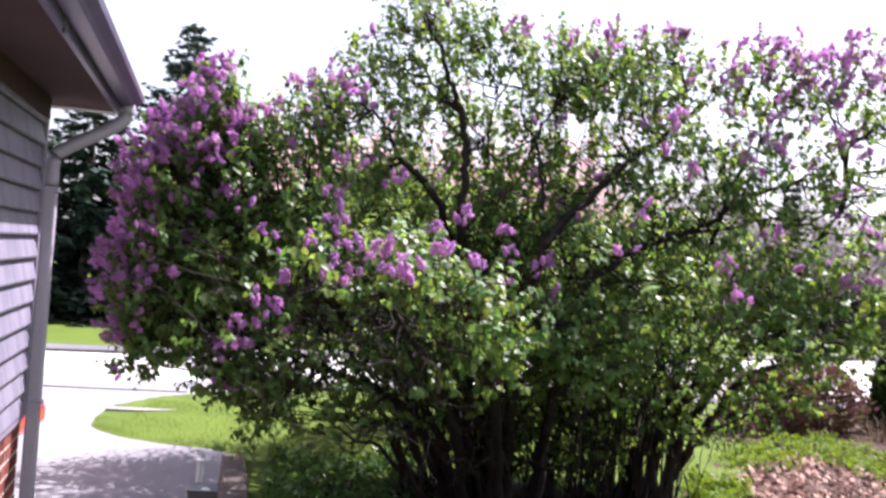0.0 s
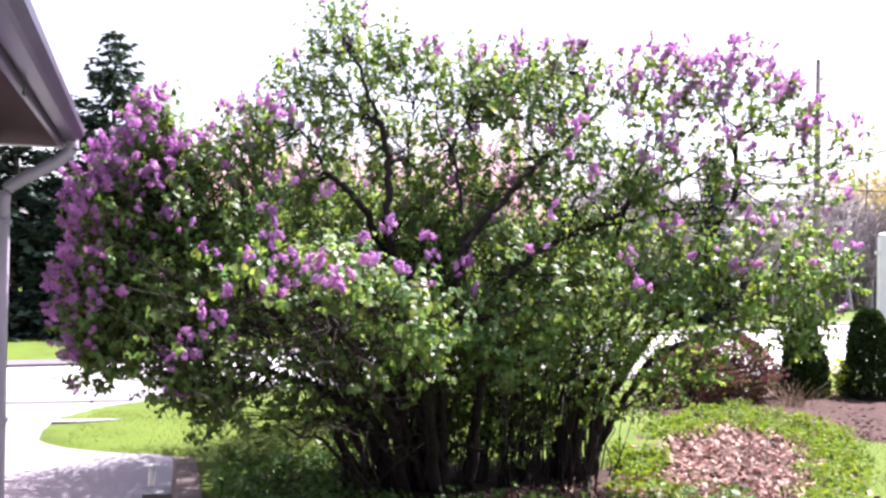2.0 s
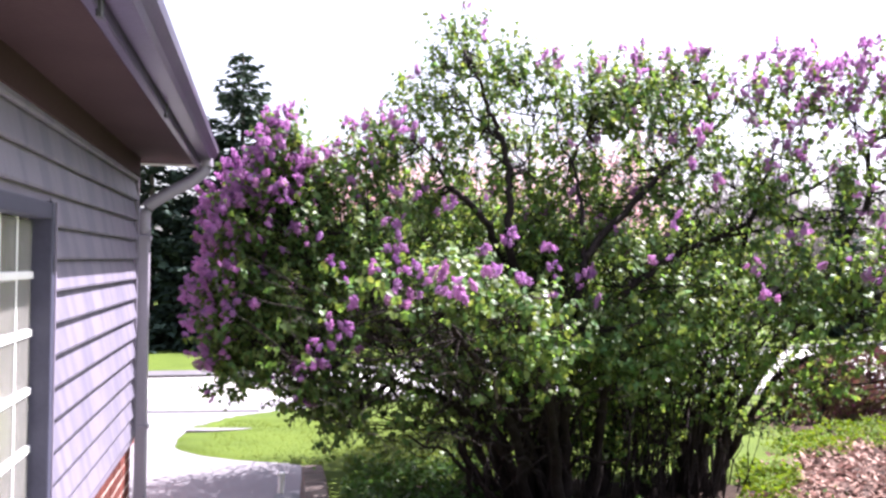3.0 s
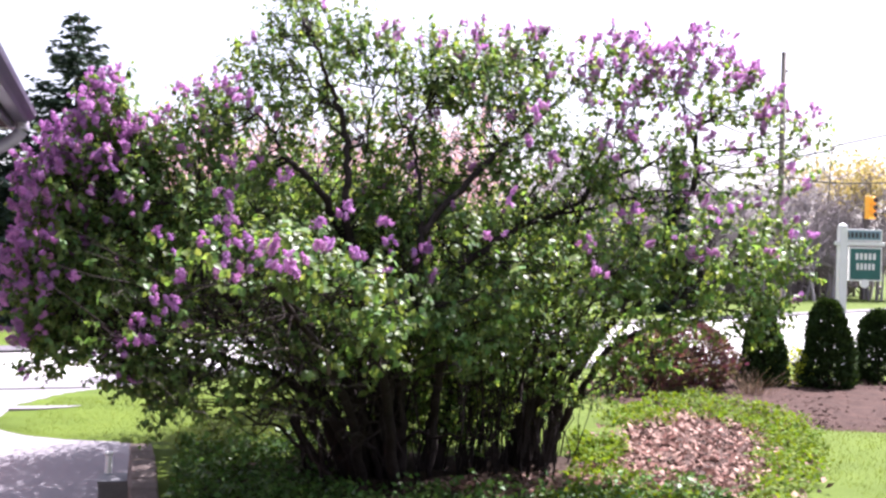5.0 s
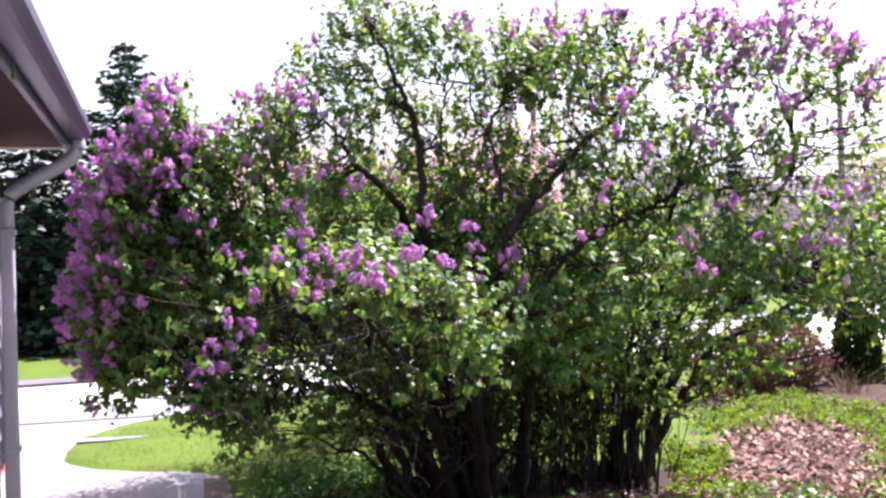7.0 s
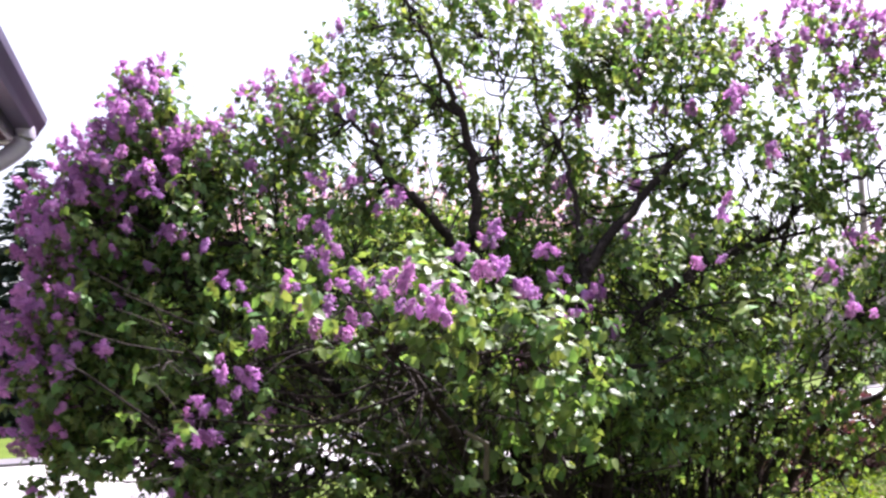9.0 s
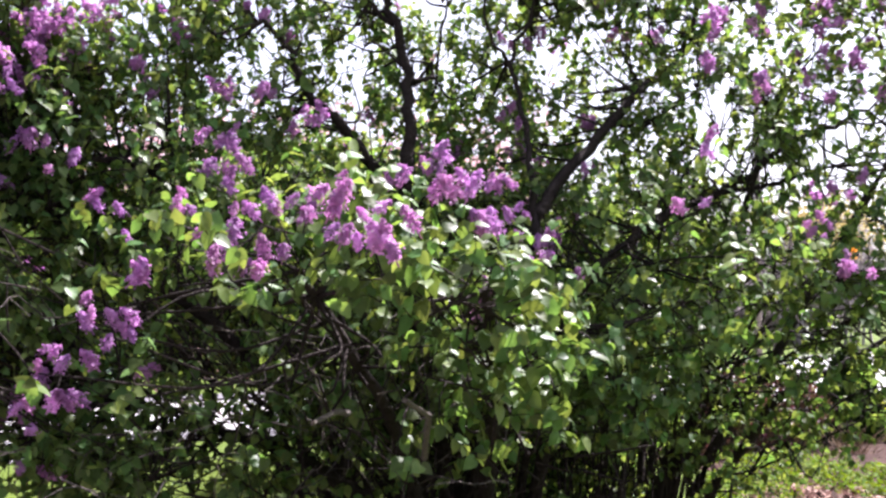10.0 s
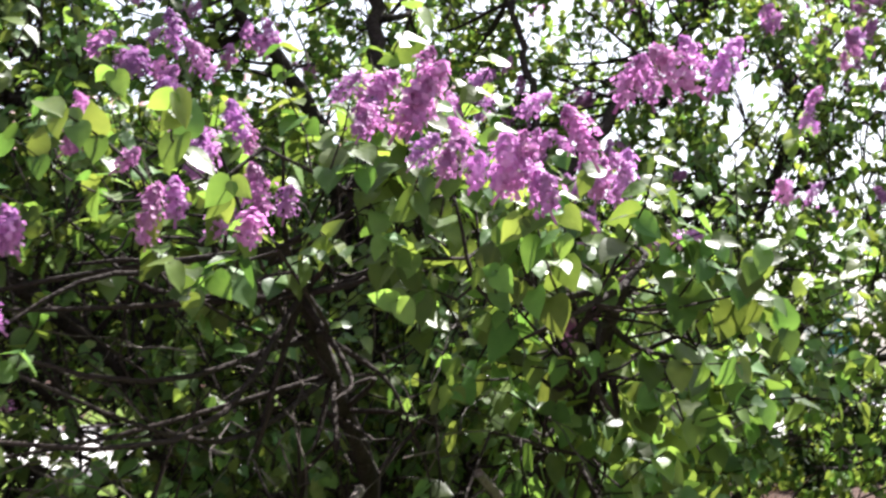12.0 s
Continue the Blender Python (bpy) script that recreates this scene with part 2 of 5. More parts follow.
def box(sx, sy, sz, at=(0, 0, 0), bevel=0.0, taper=1.0):
    """A bevelled box, at = centre of its base; taper shrinks the top."""
    bm = bmesh.new()
    bmesh.ops.create_cube(bm, size=1)
    for v in bm.verts:
        k = taper if v.co.z > 0 else 1.0
        v.co = Vector((v.co.x * sx * k + at[0], v.co.y * sy * k + at[1], (v.co.z + 0.5) * sz + at[2]))
    if bevel:
        bmesh.ops.bevel(bm, geom=bm.edges[:], offset=bevel, segments=2, affect="EDGES", profile=0.5)
    return bm


def rings(points, radii, sides=8, cap=True):
    """Vertices and faces of a tapered tube along points."""
    verts, faces = [], []
    points = [Vector(p) for p in points]
    for i, (p, r) in enumerate(zip(points, radii)):
        d = (points[min(i + 1, len(points) - 1)] - points[max(i - 1, 0)]).normalized()
        a = d.orthogonal().normalized() if abs(d.z) > 0.9 else d.cross(Vector((0, 0, 1))).normalized()
        b = d.cross(a)
        for s in range(sides):
            w = 2 * math.pi * s / sides
            verts.append(p + (a * math.cos(w) + b * math.sin(w)) * r)
    for i in range(len(points) - 1):
        for s in range(sides):
            t = (s + 1) % sides
            faces.append((i * sides + s, i * sides + t, (i + 1) * sides + t, (i + 1) * sides + s))
    if cap:
        faces.append(tuple(range(sides))[::-1])
        faces.append(tuple((len(points) - 1) * sides + s for s in range(sides)))
    return verts, faces


def tube(points, radii, sides=8):
    v, f = rings(points, radii, sides)
    bm = bmesh.new()
    bv = [bm.verts.new(p) for p in v]
    for q in f:
        bm.faces.new([bv[i] for i in q])
    return bm


def smooth_line(points, n):
    """A Catmull-Rom line through points, n pieces a span."""
    p = [Vector(q) for q in points]
    p = [p[0] * 2 - p[1]] + p + [p[-1] * 2 - p[-2]]
    out = []
    for i in range(1, len(p) - 2):
        for k in range(n):
            t = k / n
            out.append(0.5 * (2 * p[i] + (p[i + 1] - p[i - 1]) * t + (2 * p[i - 1] - 5 * p[i] + 4 * p[i + 1] - p[i + 2]) * t * t
                              + (3 * p[i] - p[i - 1] - 3 * p[i + 1] + p[i + 2]) * t ** 3))
    out.append(p[-2])
    return out


def unit(a):
    return a / np.maximum(np.linalg.norm(a, axis=-1, keepdims=True), 1e-9)


def scatter(template, faces, at, ahead, up, size):
    """Copies of a small template (y ahead, z up) at many places, as arrays for bulk_mesh."""
    ahead = unit(ahead)
    side = unit(np.cross(ahead, up))
    top = np.cross(side, ahead)
    size = np.asarray(size).reshape(-1, 1, 1)
    t = template[None]
    v = at[:, None] + size * (t[..., 0:1] * side[:, None] + t[..., 1:2] * ahead[:, None] + t[..., 2:3] * top[:, None])
    f = faces[None] + (np.arange(len(at)) * len(template))[:, None, None]
    return v.reshape(-1, 3), f.reshape(-1, faces.shape[1])


def twigs(starts, ends, r0, r1, bow, rng):
    """Many thin three-sided bowed twigs as arrays."""
    n = len(starts)
    d = ends - starts
    length = np.linalg.norm(d, axis=1, keepdims=True)
    mid = (starts + ends) / 2 + rng.normal(0, 1, (n, 3)) * length * bow
    a = unit(np.cross(d, rng.normal(0, 1, (n, 3))))
    b = unit(np.cross(d, a))
    rows = []
    for p, r in ((starts, r0), (mid, (r0 + r1) / 2), (ends, r1)):
        for k in range(3):
            w = 2 * math.pi * k / 3
            rows.append(p + (a * math.cos(w) + b * math.sin(w)) * np.reshape(r, (-1, 1)))
    v = np.stack(rows, 1).reshape(-1, 3)
    f = np.array([(i * 3 + k, i * 3 + (k + 1) % 3, i * 3 + 3 + (k + 1) % 3, i * 3 + 3 + k) for i in range(2) for k in range(3)])
    return v, (f[None] + (np.arange(n) * 9)[:, None, None]).reshape(-1, 4)


# leaf with a folded midrib, heart-shaped; blade of grass; flat needle spray
LEAF = np.array([(0, 0, 0), (0, 0.36, -0.02), (0, 0.68, -0.08), (0, 1.02, -0.2),
                 (-0.26, -0.05, 0.06), (-0.42, 0.2, 0.1), (-0.38, 0.48, 0.06), (-0.19, 0.77, -0.05),
                 (0.26, -0.05, 0.06), (0.42, 0.2, 0.1), (0.38, 0.48, 0.06), (0.19, 0.77, -0.05)])
LEAF_F = np.array([(0, 1, 5, 4), (1, 2, 6, 5), (2, 3, 7, 6), (0, 8, 9, 1), (1, 9, 10, 2), (2, 10, 11, 3)])


def leaf_fine():
    """A heart-shaped leaf of eight stations: midrib, two blades that fold up from it, a drooping tip."""
    ts = (0.0, 0.1, 0.25, 0.42, 0.6, 0.76, 0.9, 1.02)
    ws = (0.16, 0.34, 0.42, 0.41, 0.33, 0.22, 0.1, 0.0)
    back = (-0.07, -0.06, -0.02, 0, 0, 0, 0, 0)
    mid = [(0, t, -0.22 * t ** 2.2) for t in ts]
    wing = [[(sg * w, t + d, -0.22 * t ** 2.2 + 0.26 * w - 0.16 * w * t + 0.02 * math.sin(9 * t)) for t, w, d in zip(ts, ws, back)] for sg in (-1, 1)]
    faces = []
    for i in range(7):
        faces += [(i, i + 1, 8 + i + 1, 8 + i), (i, 16 + i, 16 + i + 1, i + 1)]
    return np.array(mid + wing[0] + wing[1]), np.array(faces)


LEAF_FINE, LEAF_FINE_F = leaf_fine()
LEAF_LIGHT, LEAF_LIGHT_F = LEAF[[0, 3, 5, 6, 9, 10]], np.array([(0, 1, 3, 2), (0, 4, 5, 1)])     # for leaves farther in
FLAT = np.array([(-0.3, 0, 0), (0.3, 0, 0), (0.34, 0.6, 0.04), (0, 1, 0.0), (-0.34, 0.6, 0.04)])
FLAT_F = np.array([(0, 1, 2, 4), (4, 2, 3, 3)])
OVAL = np.array([(0, 0, 0), (0.3, 0.45, 0.06), (0, 1, -0.04), (-0.3, 0.45, 0.06)])
OVAL_F = np.array([(0, 1, 2, 3)])
BLADE = np.array([(-0.05, 0, 0), (0.05, 0, 0), (0.035, 0.6, 0.1), (-0.035, 0.6, 0.1)])


def step01(a, b, v):
    t = np.clip((np.asarray(v, float) - a) / (b - a), 0, 1)
    return t * t * (3 - 2 * t)


# ---- ground ----
def drive_z(y):
    return -0.58 - 0.37 * step01(13.0, 21.0, y)


def drive_edge(y):
    """x of the right edge of the driveway."""
    y = np.asarray(y, float)
    e = np.interp(y, (5, 8.8, 11.7, 11.9, 12.1, 12.4, 12.75, 13.1, 13.7, 14.5, 15.05, 16.2, 17.5, 18.5, 19.6, 20.6, 60), (-0.1, -0.1, -0.25, -0.42, -1.03, -1.5, -1.8, -1.94, -1.99, -2.0, -2.0, -1.8, -1.45, -0.9, -0.4, 0, 0))
    return e


def ground_z(x, y):
    """Height of the lawn."""
    x, y = np.asarray(x, float), np.asarray(y, float)
    start = 8.8 + 4.0 * step01(1.5, 5.0, x)
    z = -0.97 * step01(0, 1, (y - start) / (21.5 - start))
    left = step01(1.6, -0.3, x) * step01(8.7, 10.5, y)
    z = z * (1 - left) + np.minimum(z, drive_z(y) + 0.03) * left
    z = z + 0.012 * np.sin(x * 3.1 + y) * np.cos(y * 2.3 - x) * (y < 20)
    return z


def sheet_z(x, y):
    x, y = np.asarray(x, float), np.asarray(y, float)
    lower = (x < drive_edge(y) + 0.02) & (y > 5.86) & (y < 20.8)
    return np.where(lower, drive_z(y) - 0.03, np.where(y > 20.8, -0.99, ground_z(x, y)))


gx = np.concatenate([np.array([-400, -150, -60, -30, -15, -8]), np.arange(-4, 10.01, 0.12), np.array([11, 13, 16, 22, 32, 60, 150, 400])])
gy = np.concatenate([np.array([-300, -80, -20, -6]), np.arange(-2, 5.7, 0.5), np.arange(5.75, 21.6, 0.15), np.array([22.5, 25, 30, 40, 60, 120, 300, 900])])
GX, GY = np.meshgrid(gx, gy)
gv = np.stack([GX, GY, sheet_z(GX, GY)], -1).reshape(-1, 3)
nx = len(gx)
gf = np.array([(j * nx + i, j * nx + i + 1, (j + 1) * nx + i + 1, (j + 1) * nx + i) for j in range(len(gy) - 1) for i in range(nx - 1)])
ground = new("ground", bulk_mesh("ground", gv, gf, M_GRASS, True))
tagged(ground, "green mown lawn sloping down towards the street", "lawn", kind="structure")


def strip(name, rows, material, label, category, lift=0.012, thick=0.12, zf=None):
    """A paved sheet between left and right edges; rows of (y, x_left, x_right)."""
    bm = bmesh.new()
    last = None
    for y, xa, xb in rows:
        xs = np.linspace(xa, xb, 6)
        vs = [bm.verts.new((x, y, float(zf(y)) + lift)) for x in xs]
        if last:
            for i in range(5):
                bm.faces.new((last[i], last[i + 1], vs[i + 1], vs[i]))
        last = vs
    ext = bmesh.ops.extrude_face_region(bm, geom=bm.faces[:])
    for g in ext["geom"]:
        if isinstance(g, bmesh.types.BMVert):
            g.co.z -= thick
    bmesh.ops.recalc_face_normals(bm, faces=bm.faces[:])
    me = bpy.data.meshes.new(name)
    bm.to_mesh(me)
    bm.free()
    me.materials.append(material)
    return tagged(new(name, me), label, category, kind="structure")


strip("driveway", [(y, -16, float(drive_edge(y))) for y in np.concatenate([np.arange(5.9, 11.2, 0.6), np.arange(11.2, 13.2, 0.1), np.arange(13.2, 21.0, 0.4)])],
      M_CONCRETE, "sunlit pale concrete driveway with dappled shade", "driveway", zf=drive_z)
strip("pavement", [(14.25, -1.97, -1.6), (14.38, -1.97, -1.25), (14.55, -1.97, -1.12)], M_CONCRETE, "narrow pale concrete pavement across the grass verge", "pavement", 0.05, zf=drive_z)
# unseen stretch before y 4.5 added and widened to bounce neutral light
strip("walkway", [(-6.0, -0.1, 2.2), (-1.0, -0.45, 2.0), (1.0, -0.62, 1.6), (2.5, -0.7, 1.1), (3.6, -0.78, 0.6), (4.5, -0.86, 0.15), (5.0, -0.88, -0.02), (5.84, -0.9, -0.04)], M_WALK, "worn concrete walk along the house wall, widened out of view for bounce", "walkway", 0.06, 0.7, zf=lambda y: 0.0)


def road_sheet():
    near = [(-60, 18.8), (-12, 20.2), (-2, 20.4), (-0.2, 20.6), (5, 21.0), (14.5, 22.6), (40, 27.5), (120, 43)]
    far = [(-60, 21.4), (-12, 23.9), (-6, 24.5), (-3.5, 25.1), (6, 29.6), (28, 42.3), (60, 60), (140, 105)]
    bm = bmesh.new()
    a = [bm.verts.new((x, y, -0.955)) for x, y in near]
    b = [bm.verts.new((x, y, -0.95)) for x, y in far]
    for i in range(len(a) - 1):
        bm.faces.new((a[i], a[i + 1], b[i + 1], b[i]))
    me = bpy.data.meshes.new("road")
    bm.to_mesh(me)
    bm.free()
    me.materials.append(M_ROAD)
    tagged(new("road", me), "wide pale street bleached by the sun", "road", kind="structure")
    for nm, line, dy in (("kerb_far", far, 0.15), ("kerb_near", near[3:], -0.12)):
        v, f = rings([(x, y + dy, -0.89) for x, y in line], [0.1] * len(line), 4)
        tagged(new(nm, mesh_of(nm, v, f, M_CONCRETE)), "low concrete kerb along the street", "kerb", kind="structure")
    # tar joint across the apron
    v, f = rings([(-5.0, 17.75, float(drive_z(17.75)) + 0.014), (-3.0, 17.9, float(drive_z(17.9)) + 0.014), (-1.35, 18.2, float(drive_z(18.2)) + 0.014)], [0.025] * 3, 4)
    tagged(new("trim_joint", mesh_of("joint", v, f, M_RUBBER)), "dark expansion joint in the concrete apron", "joint", kind="structure")


road_sheet()

# ---- house ----
HX, HY, HT = -0.9, 5.72, 5.2     # corner of the wall, its turn in degrees
house_m = pose(HX, HY, 0, 0.65, 0, HT)


def at_house(ob):
    ob.matrix_world = house_m
    return ob


LAP, TOPZ, BRICKZ = 0.1016, 2.18, 0.736
WV0, WV1, WZ0, WZ1 = -3.9, -2.29, 0.81, 1.775     # window opening along the wall and in height
bm = bmesh.new()
for x0, y0, z0, x1, y1, z1 in ((-0.2, -7.5, -0.8, -0.03, WV0, TOPZ), (-0.2, WV1, -0.8, -0.03, 0, TOPZ), (-0.2, WV0, -0.8, -0.03, WV1, WZ0), (-0.2, WV0, WZ1, -0.03, WV1, TOPZ),
                               (-6.5, -0.2, -0.8, -0.2, 0.0, TOPZ), (-6.5, -7.5, -0.8, -0.2, -7.3, TOPZ), (-6.5, -7.3, -0.8, -6.3, -0.2, TOPZ)):
    q = bmesh.ops.create_cube(bm, size=1)["verts"]
    for v in q:
        v.co = Vector(((x0 + x1) / 2 + v.co.x * (x1 - x0), (y0 + y1) / 2 + v.co.y * (y1 - y0), (z0 + z1) / 2 + v.co.z * (z1 - z0)))
wall = at_house(part("wall_east", bm, M_MORTAR, None))
tagged(wall, "house wall of lavender-grey lap siding over red brick", "wall", kind="structure")

# soffit, fascia, gutter, roof
EAVE, END = 0.3, 0.25
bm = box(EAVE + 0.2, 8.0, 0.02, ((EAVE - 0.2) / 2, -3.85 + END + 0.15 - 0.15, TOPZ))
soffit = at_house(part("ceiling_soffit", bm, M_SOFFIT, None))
tagged(soffit, "pinkish-grey soffit boards under the eave, colour darkened for shade", "soffit", kind="structure")
# dark strip added over the top boards in place of the eave's shade
at_house(tagged(part("trim_eave_shade", box(0.045, 7.5, 0.1, (0.0, -3.76, TOPZ - 0.1), 0.004), M_SOFFIT, None), "dark strip at the wall top standing in for shade under the soffit", "trim", kind="structure"))
roof = thing("roof", (0, 0, 0), "low-pitched shingled roof edge with a metal gutter", "roof", kind="structure")
at_house(roof)
bm = bmesh.new()
y0, y1 = -7.8, END + 0.02
prof = [(EAVE + 0.03, TOPZ + 0.045), (EAVE + 0.03, TOPZ + 0.07), (-3.3, TOPZ + 1.2), (-6.9, TOPZ + 0.07), (-6.9, TOPZ + 0.045), (-3.3, TOPZ + 1.14)]
a = [bm.verts.new((x, y0, z)) for x, z in prof]
b = [bm.verts.new((x, y1, z)) for x, z in prof]
for i in range(6):
    j = (i + 1) % 6
    bm.faces.new((a[i], a[j], b[j], b[i]))
bm.faces.new((a[5], a[2], a[1], a[0]))
bm.faces.new((a[5], a[4], a[3], a[2]))
bm.faces.new((b[0], b[1], b[2], b[5]))
bm.faces.new((b[2], b[3], b[4], b[5]))
part("shingles", bm, M_SHINGLE, roof)
for gy in (-7.45, -0.1):
    bm = bmesh.new()
    a = [bm.verts.new((x, gy - 0.05, z)) for x, z in ((-6.45, TOPZ + 0.01), (-0.15, TOPZ + 0.01), (-3.3, TOPZ + 1.1))]
    b = [bm.verts.new((v.co.x, gy + 0.05, v.co.z)) for v in a]
    for i in range(3):
        bm.faces.new((a[i], a[(i + 1) % 3], b[(i + 1) % 3], b[i]))
    bm.faces.new(a[::-1])
    bm.faces.new(b)
    part("gable", bm, M_SIDING, roof)
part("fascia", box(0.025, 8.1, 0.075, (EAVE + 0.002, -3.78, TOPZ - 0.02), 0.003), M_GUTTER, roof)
part("rake_board", box(0.48, 0.025, 0.05, (EAVE - 0.25, END + 0.03, TOPZ - 0.01), 0.003), M_WHITE, roof, "weathered white rake board")
bm = bmesh.new()
prof = [(-0.012, 0.085), (-0.012, 0.012), (0.045, 0.012), (0.054, 0.03), (0.076, 0.062), (0.082, 0.085), (0.074, 0.085), (0.069, 0.066), (0.048, 0.036), (0.041, 0.02), (-0.004, 0.02), (-0.004, 0.085)]
a = [bm.verts.new((EAVE + 0.03 + x, -7.8, TOPZ + z)) for x, z in prof]
b = [bm.verts.new((EAVE + 0.03 + x, END + 0.03, TOPZ + z)) for x, z in prof]
for i in range(len(prof)):
    j = (i + 1) % len(prof)
    bm.faces.new((a[i], a[j], b[j], b[i]))
c = [bm.verts.new((EAVE + 0.03 + x, END + 0.03, TOPZ + z)) for x, z in prof[:6]]
bm.faces.new(c)
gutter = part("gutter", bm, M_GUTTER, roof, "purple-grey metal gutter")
for gyv in (-1.9, -3.4):
    part("gutter_strap", box(0.012, 0.03, 0.05, (EAVE + 0.015, gyv, TOPZ - 0.035), 0.002), M_DARKGREY, gutter)

# downspout from the gutter's end, back to the corner and down
down = thing("downspout", (0, 0, 0), "grey metal downspout at the house corner", "downspout")
at_house(down)
line = smooth_line([(EAVE + 0.05, 0.12, TOPZ + 0.02), (EAVE + 0.05, 0.12, TOPZ - 0.03), (EAVE - 0.02, 0.11, TOPZ - 0.1), (0.12, 0.06, TOPZ - 0.2), (0.045, 0.045, TOPZ - 0.27), (0.04, 0.045, TOPZ - 0.4)], 5)
part("elbow", tube(line, [0.034] * len(line), 10), M_SPOUT, down, smooth=True)
part("pipe", box(0.06, 0.075, TOPZ - 0.4 - 0.1, (0.04, 0.045, 0.1), 0.01), M_SPOUT, down)
line = smooth_line([(0.04, 0.045, 0.16), (0.042, 0.052, 0.08), (0.055, 0.085, 0.02), (0.075, 0.16, -0.03)], 4)
part("shoe", tube(line, [0.036] * len(line), 8), M_SPOUT, down, smooth=True)
for z in (1.75, 0.75):
    part("strap", box(0.075, 0.09, 0.025, (0.04, 0.045, z), 0.002), M_SPOUT, down)

# lap siding, board by board
k = 0
z = BRICKZ
while z < TOPZ - 0.03:
    zt = min(z + LAP, TOPZ)
    spans = [(-7.5, -0.06)] if (zt <= WZ0 - 0.05 or z >= WZ1 + 0.01) else [(-7.5, WV0 - 0.1), (WV1 + 0.06, -0.06)]
    for s0, s1 in spans:
        bm = bmesh.new()
        prof = [(-0.03, z + 0.006), (0.004, z + 0.006), (0.006, z - 0.002), (0.019, z - 0.002), (0.021, z + 0.006), (-0.002, zt + 0.004), (-0.03, zt + 0.004)]
        a = [bm.verts.new((x, s0, zz)) for x, zz in prof]
        b = [bm.verts.new((x, s1, zz)) for x, zz in prof]
        for i in range(7):
            j = (i + 1) % 7
            bm.faces.new((a[i], a[j], b[j], b[i]))
        bm.faces.new(a[::-1])
        bm.faces.new(b)
        part("siding_board", bm, M_SIDING, wall)
    z += LAP
part("corner_post", box(0.06, 0.056, TOPZ - BRICKZ + 0.02, (-0.012, -0.02, BRICKZ - 0.02), 0.004), M_TRIM, wall)
part("corner_channel", box(0.03, 0.012, TOPZ - BRICKZ, (-0.012, -0.054, BRICKZ - 0.01), 0.002), M_RUBBER, wall)
part("ledge", box(0.04, 7.4, 0.03, (-0.005, -3.75, BRICKZ - 0.035), 0.004), M_TRIM, wall)

part("mortar_bed", box(0.021, 7.5, BRICKZ + 0.76, (-0.0195, -3.75, -0.8)), M_MORTAR, wall)
part("mortar_bed", box(0.2, 0.006, BRICKZ + 0.76, (-0.11, 0.003, -0.8)), M_MORTAR, wall)
half_mesh = bpy.data.meshes.new("half_brick")
bmb = box(0.03, 0.09, 0.057, (0, 0, 0), 0.003)
bmb.to_mesh(half_mesh)
bmb.free()
half_mesh.materials.append(M_BRICK)
# brick base, the courses next to the corner as single bricks
brick_mesh = None
bj_v, bj_f = [], []
for row in range(19):
    for col in range(34):
        v0 = -0.005 - (col + (0.5 if row % 2 else 0)) * 0.203
        zz = BRICKZ - 0.045 - (row + 1) * 0.0667
        if brick_mesh is None:
            bmb = box(0.03, 0.193, 0.057, (0, 0, 0), 0.003)
            brick_mesh = bpy.data.meshes.new("brick")
            bmb.to_mesh(brick_mesh)
            bmb.free()
            brick_mesh.materials.append(M_BRICK)
        jx = -0.021 + random.uniform(-0.002, 0.002)
        if row % 2 and col == 0:
            ob = under(new("brick", half_mesh), wall)
            ob.location = (jx, -0.0535, zz)
        if col < 15 and row < 18:
            ob = under(new("brick", brick_mesh), wall)
            ob.location = (jx, v0 - 0.1, zz)
        else:
            base = len(bj_v)
            for dx in (-0.015, 0.015):
                for dy in (-0.0965, 0.0965):
                    for dz in (0, 0.057):
                        bj_v.append((jx + dx, v0 - 0.1 + dy, zz + dz))
            bj_f += [tuple(base + i for i in q) for q in ((4, 6, 7, 5), (0, 1, 3, 2), (1, 5, 7, 3), (0, 2, 6, 4), (2, 3, 7, 6), (0, 4, 5, 1))]
bulk_part("bricks", bj_v, bj_f, M_BRICK_JOIN, wall, "red brick courses", "stuff")

# glass-block window
win = thing("window_1", (0, 0, 0), "glass-block window in a dark painted frame, cream joints", "window", kind="structure")
at_house(win)
fw = 0.05
part("casing", box(0.06, 0.016, WZ1 - WZ0 + 0.1, (-0.004, WV1 + 0.049, WZ0 - 0.05), 0.003), M_TRIM, win)
for nm, sx, sy, sz, at in (("frame_side", 0.07, fw, WZ1 - WZ0 + 2 * fw, (-0.012, WV1 + fw / 2 - 0.01, WZ0 - fw)), ("frame_side", 0.07, fw, WZ1 - WZ0 + 2 * fw, (-0.012, WV0 - fw / 2 + 0.01, WZ0 - fw)),
                           ("frame_head", 0.066, WV1 - WV0, fw, (-0.012, (WV0 + WV1) / 2, WZ1 - 0.005)), ("window_sill", 0.11, WV1 - WV0 + 0.2, fw, (0.02, (WV0 + WV1) / 2, WZ0 - fw))):
    part(nm, box(sx, sy, sz, at, 0.005), M_DARKFRAME, win)
part("head_trim", box(0.03, WV1 - WV0 + 0.2, 0.13, (-0.014, (WV0 + WV1) / 2, WZ1 + 0.047), 0.002), M_TRIM, win)
bh, bw = (WZ1 - WZ0) / 5.5, (WV1 - WV0) / 8
